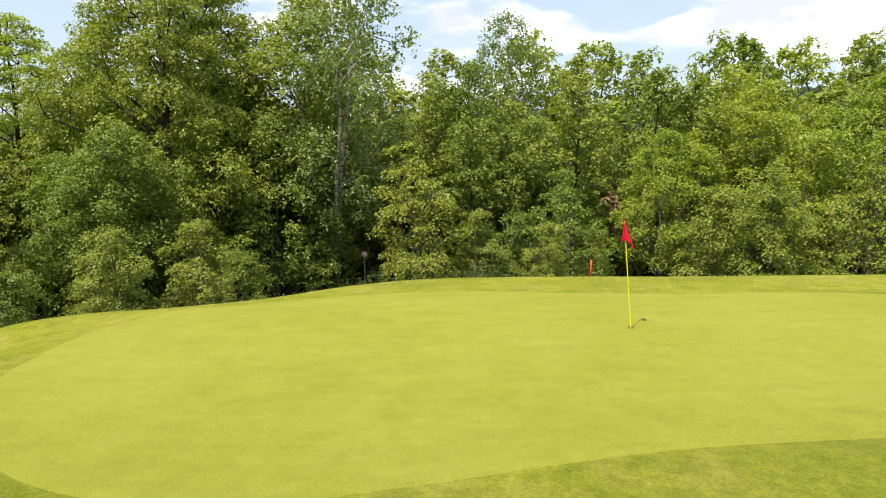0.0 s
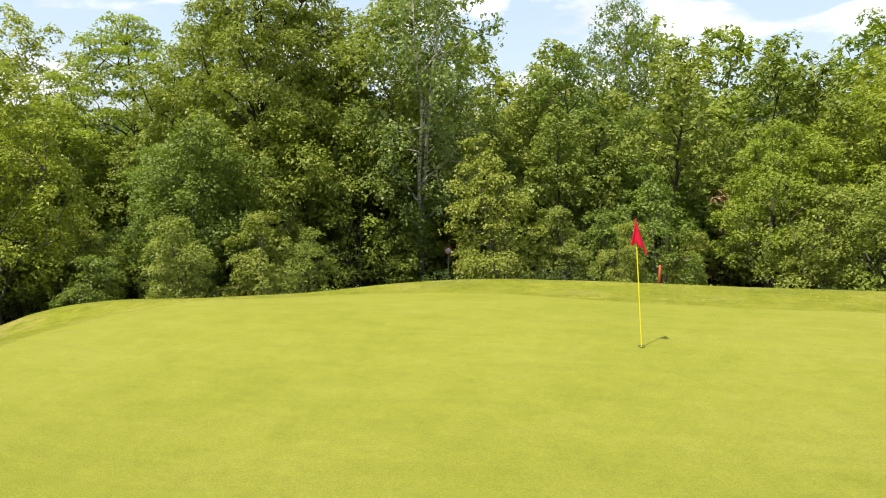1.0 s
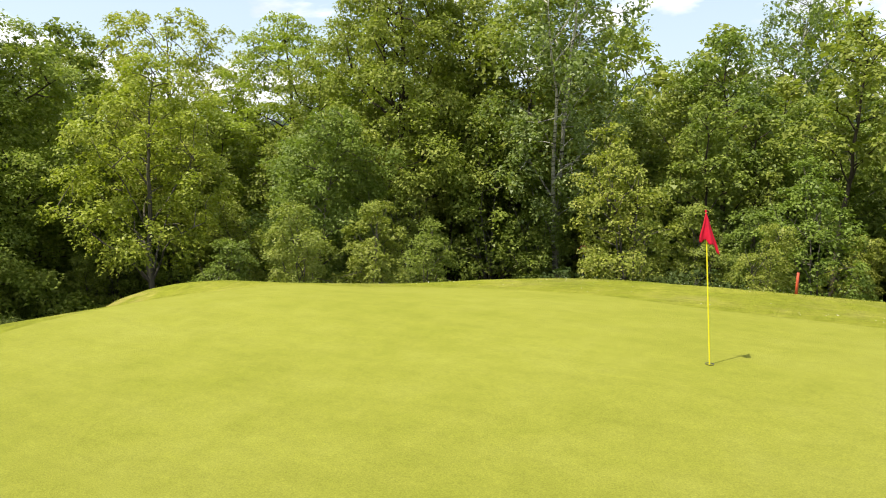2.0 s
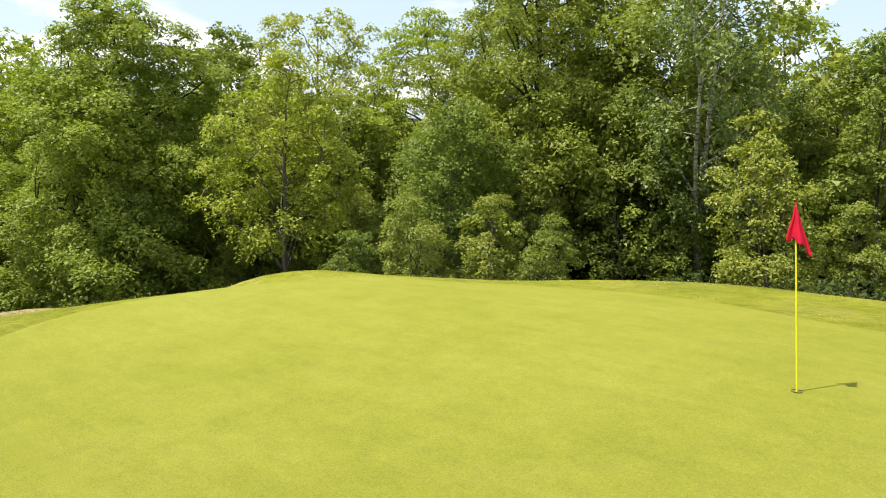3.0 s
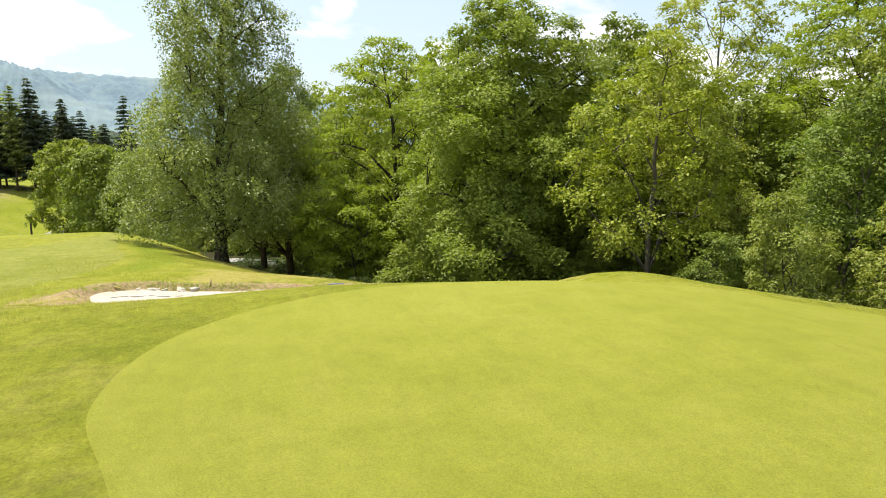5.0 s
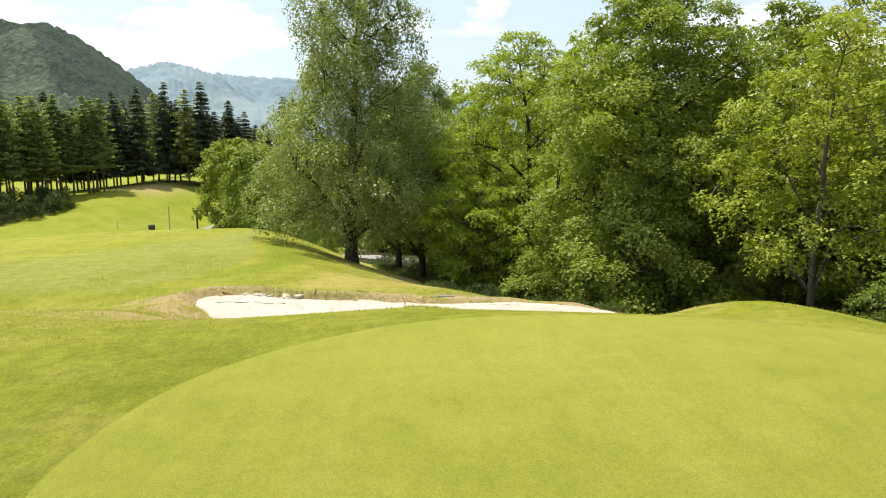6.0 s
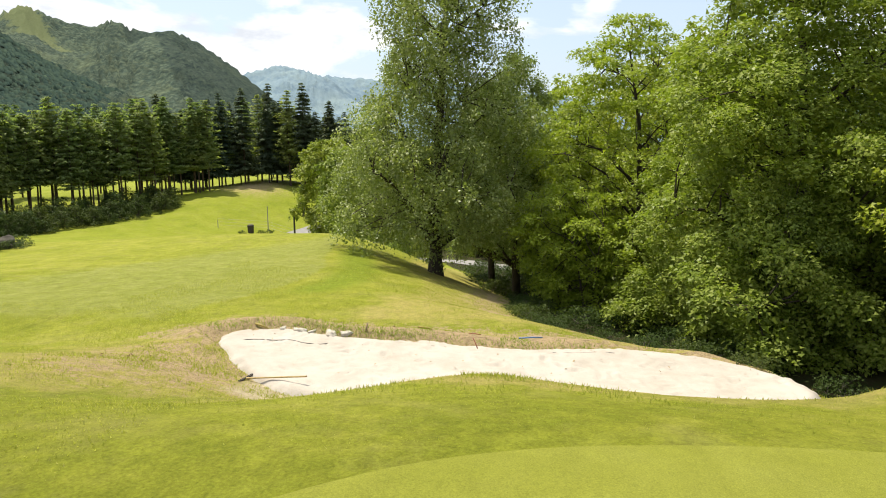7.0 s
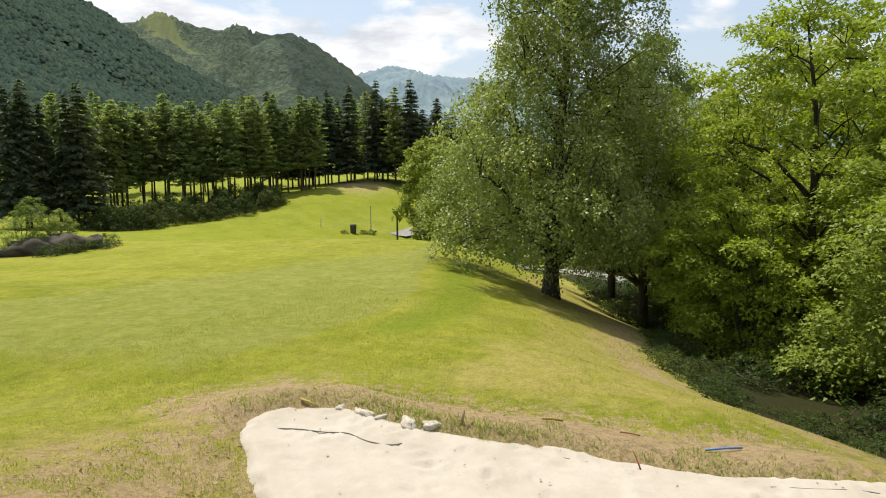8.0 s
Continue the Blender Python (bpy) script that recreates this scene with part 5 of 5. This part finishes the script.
lying("marker_post", (-18.0, 10.60), (-18.40, 11.18), 0.019, 0.03, PIPE_BLUE, "blue painted marker post lying on dry grass", "post")
lying("marker_stake", (-18.46, 9.35), (-18.40, 9.66), 0.013, 0.03, STAKE_DULL, "short red stake lying in dry grass", "stake")
lying("stick", (-18.2, 8.12), (-18.52, 8.42), 0.022, 0.04, STICK_YELLOW, "short yellow stick lying on bare soil", "stick")
lying("stick", (-17.78, 4.12), (-17.80, 4.42), 0.024, 0.05, STICK_YELLOW, "yellow stick at the edge of the sand", "stick")
zs = float(sand_level(-17.05, 9.66))
rod("marker_stake", (-17.08, 9.66, zs - 0.05), (-17.22, 9.50, zs + 0.30), 0.012, STAKE_DULL, "leaning red-topped stake at the edge of the sand", "stake")
rod("peg", (-17.62, 6.90, float(height(-17.62, 6.9)) - 0.05), (-17.66, 6.94, float(height(-17.62, 6.9)) + 0.20), 0.022, STICK_WOOD, "short pale wooden peg at the bunker lip", "peg")


def rake():
    xs, ys = np.linspace(-14.38, -14.02, 9), np.linspace(5.08, 6.42, 9)
    lie = np.maximum(height(xs, ys), np.where(bunker_distance(xs, ys) < 0.25, sand_level(xs, ys) + 0.05, -99))
    za, u = float(lie[0]) + 0.035, np.linspace(0, 1, 9)
    zb = float(np.max((lie[1:] + 0.02 - za * (1 - u[1:])) / u[1:]))
    root = tagged(new("bunker_rake"), "wooden-handled bunker rake lying by the sand", "rake")
    root.location = (-14.38, 5.08, za)
    d = Vector((0.36, 1.34, zb - za))
    v, f = tubes([(np.column_stack([d.x * u, d.y * u, d.z * u]), np.full(9, 0.017))], 8)
    part_of("handle", mesh_of("handle", v, [f], RAKE_WOOD, True), root, "weathered wooden handle")
    side = Vector((d.y, -d.x, 0)).normalized()
    v, f = tubes([(np.array([tuple(side * w) for w in (-0.24, 0, 0.24)]), np.full(3, 0.022))], 6)
    head = part_of("head", mesh_of("head", v, [f], POST_DARK, True), root, "dark toothed head")
    tooth_v, tooth_f = tubes([(np.array([(0, 0, 0.03), (0, 0, -0.05)]), np.array([0.011, 0.006]))], 5)
    tooth = mesh_of("tooth", tooth_v, [tooth_f], POST_DARK, True)
    for w in np.linspace(-0.22, 0.22, 9):
        o = part_of("tooth", tooth, head)
        o.location = side * float(w)


rake()

# litter on the sand and bare soil, and tufts in the rough: beyond counting
def litter():
    rng = np.random.default_rng(8)
    n = 9000
    x, y = rng.uniform(-21, -11, n), rng.uniform(0.5, 17.5, n)
    b = bunker_distance(x, y)
    want = np.where(b < 0, 0.035, np.exp(-(b / 0.9) ** 2) * np.where(x < -16.5, 0.25, 0.10) + 0.45 * np.exp(-((x + 15) / 1.7) ** 2 - ((y - 3.6) / 1.6) ** 2))
    go = rng.random(n) < want
    x, y, b = x[go], y[go], b[go]
    n = len(x)
    z = np.where(b < 0.05, sand_level(x, y) + 0.05, height(x, y) + 0.02)
    a = rng.random(n) * 6.28
    s = 0.012 + 0.026 * rng.random(n)
    u = np.column_stack([np.cos(a), np.sin(a), rng.normal(size=n) * 0.4]) * s[:, None]
    w = np.column_stack([-np.sin(a), np.cos(a), rng.normal(size=n) * 0.4]) * s[:, None] * 0.6
    c = np.column_stack([x, y, z])
    v = np.stack([c - u, c + w, c + u, c - w * 0.8], 1).reshape(-1, 3)
    f = np.arange(n * 4).reshape(-1, 4)
    tagged(new("leaf_litter", mesh_of("leaf_litter", v, [f], DRY_LEAF)), "dry leaves and twig crumbs round the bunker", "litter", kind="stuff")


litter()


def blades(name, n, box, keep, tall, material, label, seed, wide=1.0):
    rng = np.random.default_rng(seed)
    x, y = rng.uniform(box[0], box[1], n), rng.uniform(box[2], box[3], n)
    go = rng.random(n) < keep(x, y)
    x, y = x[go], y[go]
    n = len(x)
    a = rng.random(n) * 6.28
    h = tall * (0.4 + 0.9 * rng.random(n))
    c = np.column_stack([x, y, height(x, y) - 0.01])
    w = np.column_stack([np.cos(a), np.sin(a), np.zeros(n)]) * ((0.006 + 0.006 * rng.random(n)) * wide)[:, None]
    tip = np.column_stack([rng.normal(size=n) * 0.45 * h, rng.normal(size=n) * 0.45 * h, h])
    v = np.stack([c - w, c + w, c + tip], 1).reshape(-1, 3)
    tagged(new(name, mesh_of(name, v, [np.arange(n * 3).reshape(-1, 3)], material)), label, "grass", kind="stuff")


def off_green(x, y):
    """1 outside the green and the mown ring round it, else 0."""
    return np.where(green_distance(x, y) < 0.35, 0.0, 1.0)


def lip_keep(x, y):
    """Tufts along the west lip: a green fringe by the stones and patches in the soil."""
    b = bunker_distance(x, y)
    patch = smooth01((hills(x, y, 0.35, 6) + 0.5 * hills(x, y, 0.8, 14) - 0.25) / 0.35)
    fringe = np.exp(-((b - 0.22) / 0.17) ** 2) * np.exp(-((y - 6.6) / 1.7) ** 2) * 1.8
    edge = 0.5 * np.exp(-((b - 0.25) / 0.15) ** 2) * smooth01((hills(x, y, 0.5, 15) + 0.1) / 0.4)
    return np.where(b < 0.06, 0, np.maximum(np.maximum(fringe, edge), 0.35 * np.exp(-(b / 1.7) ** 2) * patch)) * smooth01((-16.3 - x) / 0.5)


def near_lip_keep(x, y):
    b = bunker_distance(x, y)
    return np.where(b < 0.08, 0, 0.9 * np.maximum(np.exp(-(b / 1.3) ** 2), np.exp(-((x + 11.6) / 1.3) ** 2 - ((y - 9.9) / 2.0) ** 2))) * smooth01((x + 16.6) / 0.5) * smooth01(0.4 + hills(x, y, 0.4, 18))


blades("lip_grass", 90000, (-19.8, -16.2, 3.0, 17.5), lip_keep, 0.075, LIP_BLADE, "tufts of bright grass on the bunker's lip", 21, 0.8)
blades("lip_grass", 85000, (-16.8, -9.8, 2.0, 17.5), near_lip_keep, 0.065, TUFT, "short dry grass along the bunker's near edge", 26)
def dry_patch(x, y):
    """Withered clumps on the bare ground beside the sand."""
    b = bunker_distance(x, y)
    here = np.exp(-((x + 14.4) / 2.6) ** 2 - ((y - 3.4) / 2.2) ** 2)
    return np.where(b < 0.2, 0, here) * smooth01((hills(x, y, 0.28, 33) + 0.6 * hills(x, y, 0.7, 34) - 0.05) / 0.3)


blades("dry_grass", 60000, (-19, -9.5, -1.5, 7.5), dry_patch, 0.06, TUFT, "withered straw-coloured clumps beside the bunker", 27, 0.9)
blades("rough_grass", 60000, (-24, -7, -4, 19), lambda x, y: off_green(x, y) * np.where(bunker_distance(x, y) < np.where(x < -16.3, 1.5, 0.3), 0, 0.9) * smooth01(0.55 + hills(x, y, 0.9, 12)), 0.03, TUFT, "short uneven blades of the rough", 22)
blades("rough_grass", 24000, (-9, 14, 18.6, 25.5), lambda x, y: off_green(x, y) * smooth01(0.5 + hills(x, y, 0.8, 13)), 0.035, BLADE, "short uneven blades of the rough behind the green", 23)


def open_bank(x, y):
    tone = smooth01(0.5 + 0.9 * hills(x, y, 0.7, 16) + 0.6 * hills(x, y, 2.3, 17))
    tone = tone * smooth01((x + 37) / 5) * smooth01((y + 8) / 4)
    return tone * off_green(x, y) * np.where(bunker_distance(x, y) < 1.5, 0.0, 1.0) * smooth01((wood_y(x) - y) / 0.8)


blades("rough_grass", 70000, (-36, -17, -2, 15), open_bank, 0.055, TUFT, "dry uneven tufts on the slope above the wood", 24, 1.1)
blades("rough_grass", 60000, (-22, -6, -7, 6.5), open_bank, 0.035, TUFT, "short uneven tufts beside the fairway", 25, 1.0)


def daisies():
    rng = np.random.default_rng(31)
    n = 420
    x, y = rng.uniform(-6, 12, n), rng.uniform(19, 25, n)
    go = (off_green(x, y) > 0.5) & (rng.random(n) < smooth01(0.4 + hills(x, y, 1.1, 3)))
    x, y = x[go], y[go]
    n = len(x)
    a = np.linspace(0, 2 * np.pi, 6, endpoint=False)
    ring = np.column_stack([np.cos(a), np.sin(a), np.zeros(6)]) * 0.011
    v = np.column_stack([x, y, height(x, y) + 0.05])[:, None] + ring[None] * rng.uniform(0.7, 1.3, (n, 1, 1))
    v[:, ::2, 2] += 0.004
    tagged(new("daisies", mesh_of("daisies", v.reshape(-1, 3), [np.arange(n * 6).reshape(-1, 6)], DAISY)), "small white daisies in the rough", "flowers", kind="stuff")


daisies()

# ---- far things ----
for i, (x, y, sx, sy, sz) in enumerate([(-44.6, -24.0, 4.2, 2.6, 1.7), (-42.6, -24.6, 3.4, 2.2, 1.5), (-46.2, -23.2, 2.2, 1.6, 1.2)]):
    lump("rock", x, y, sx, sy, sz, ROCK, i + 20, "dark weathered rock outcrop overgrown with scrub", "rock", "rocks of the outcrop")


def fence():
    root = tagged(new("fence"), "wire fence with two dark posts beside the lane", "fence")
    feet = [(-112.6, -22.6), (-114.6, -27.6), (-109.5, -34.0)]
    tops = []
    for (x, y), h, r, m in zip(feet, (4.1, 4.0, 1.3), (0.16, 0.08, 0.06), (POST_DARK, POST_GREY, POST_GREY)):
        z = float(height(x, y))
        v, f = tubes([(np.array([(x, y, z - 0.3), (x, y, z + h * 0.5), (x, y, z + h)]), np.array([r, r * 0.95, r * 0.85]))], 8)
        part_of("post", mesh_of("post", v, [f], m, True), root)
        tops.append((x, y, z))
    for lift in (0.5, 1.0, 1.5):
        v, f = tubes([(np.array([(x, y, z + lift) for x, y, z in tops]), np.full(3, 0.012))], 4)
        part_of("wire", mesh_of("wire", v, [f], POST_GREY, True), root)


fence()


def bin_box(x, y):
    root = tagged(new("litter_bin"), "dark green litter bin beside the lane", "bin")
    root.location = on(x, y)
    a = np.linspace(0, 2 * np.pi, 16, endpoint=False)
    rings = [np.column_stack([np.cos(a) * r, np.sin(a) * r, np.full(16, h)]) for r, h in ((0.42, 0.0), (0.46, 0.1), (0.50, 1.15), (0.52, 1.2))]
    i = np.arange(64).reshape(4, 16)
    j = np.roll(i, -1, 1)
    q = np.concatenate([np.stack([i[k], j[k], j[k + 1], i[k + 1]], -1) for k in range(3)])
    part_of("body", mesh_of("body", np.concatenate(rings), [q, i[3][None]], POST_DARK, True), root)
    rings = [np.column_stack([np.cos(a) * r, np.sin(a) * r, np.full(16, h)]) for r, h in ((0.54, 1.2), (0.54, 1.27), (0.30, 1.40))]
    i = np.arange(48).reshape(3, 16)
    j = np.roll(i, -1, 1)
    q = np.concatenate([np.stack([i[k], j[k], j[k + 1], i[k + 1]], -1) for k in range(2)])
    part_of("lid", mesh_of("lid", np.concatenate(rings), [q, i[2][None]], POST_DARK, True), root)


bin_box(-110.8, -29.2)
for x, y, k in ((-112.0, -28.0, 0.5), (-112.8, -26.9, 0.6), (-109.4, -30.2, 0.45)):
    plant("bramble", x, y, k, x, label="low weedy verge beside the lane")


def lattice_mast(name, x, y, z, h, label):
    root = tagged(new(name), label, "mast", "masts on the hills")
    root.location = (x, y, z)
    w = h * 0.035
    legs = []
    for a in (0, 2.094, 4.189):
        legs.append((np.array([(math.cos(a) * w, math.sin(a) * w, 0), (math.cos(a) * w * 0.3, math.sin(a) * w * 0.3, h)]), np.array([h * 0.006, h * 0.005])))
    for leg in legs:
        v, f = tubes([leg], 4)
        part_of("leg", mesh_of("leg", v, [f], POST_GREY, True), root)
    for k in range(9):
        t0, t1 = k / 9, (k + 1) / 9
        p0 = legs[k % 3][0][0] * (1 - t0) + legs[k % 3][0][1] * t0
        p1 = legs[(k + 1) % 3][0][0] * (1 - t1) + legs[(k + 1) % 3][0][1] * t1
        v, f = tubes([(np.array([p0, p1]), np.full(2, h * 0.004))], 3)
        part_of("brace", mesh_of("brace", v, [f], POST_GREY, True), root)


lattice_mast("radio_mast", 227.0, 512.0, 34.0, 27.0, "slender grey lattice radio mast on the hill behind the wood")


def road_sign(x, y):
    z = float(height(x, y))
    root = tagged(new("round_sign"), "small round pale-red sign on a thin grey post", "sign")
    root.location = (x, y, z)
    v, f = tubes([(np.array([(0, 0, -0.2), (0, 0, 1.2), (0, 0, 2.35)]), np.full(3, 0.03))], 8)
    part_of("post", mesh_of("post", v, [f], POST_GREY, True), root)
    a = np.linspace(0, 2 * np.pi, 24, endpoint=False)
    face = Vector((0.24, -0.97, 0))
    right = Vector((0.97, 0.24, 0))
    for name, r, out, m in (("disc", 0.21, 0.035, STAKE_RED), ("face", 0.15, 0.05, WHITE_PAINT)):
        rings = [[tuple(right * (math.cos(t) * r) + Vector((0, 0, 2.25 + math.sin(t) * r)) + face * o) for t in a] for o in (out - 0.012, out)]
        i = np.arange(48).reshape(2, 24)
        j = np.roll(i, -1, 1)
        part_of(name, mesh_of(name, np.array(rings).reshape(-1, 3), [np.stack([i[0], j[0], j[1], i[1]], -1), i[1][None], i[0][::-1][None]], m), root)


road_sign(-5.2, 36.6)
for x, y, k in ((-6.2, 35.4, 0.42), (-5.55, 35.6, 0.38)):
    lump("stone", x, y, k, k, 1.9 * k, STONE, x, "pale upright stone among the trunks", "stone", "stones by the sign", sink=0.1)
set_tree("ivy_stump", 8.6, 40.6, 1.0, 0.4)
set_tree("hazel_b", 3.3, 28.0, 0.5, 0.9)
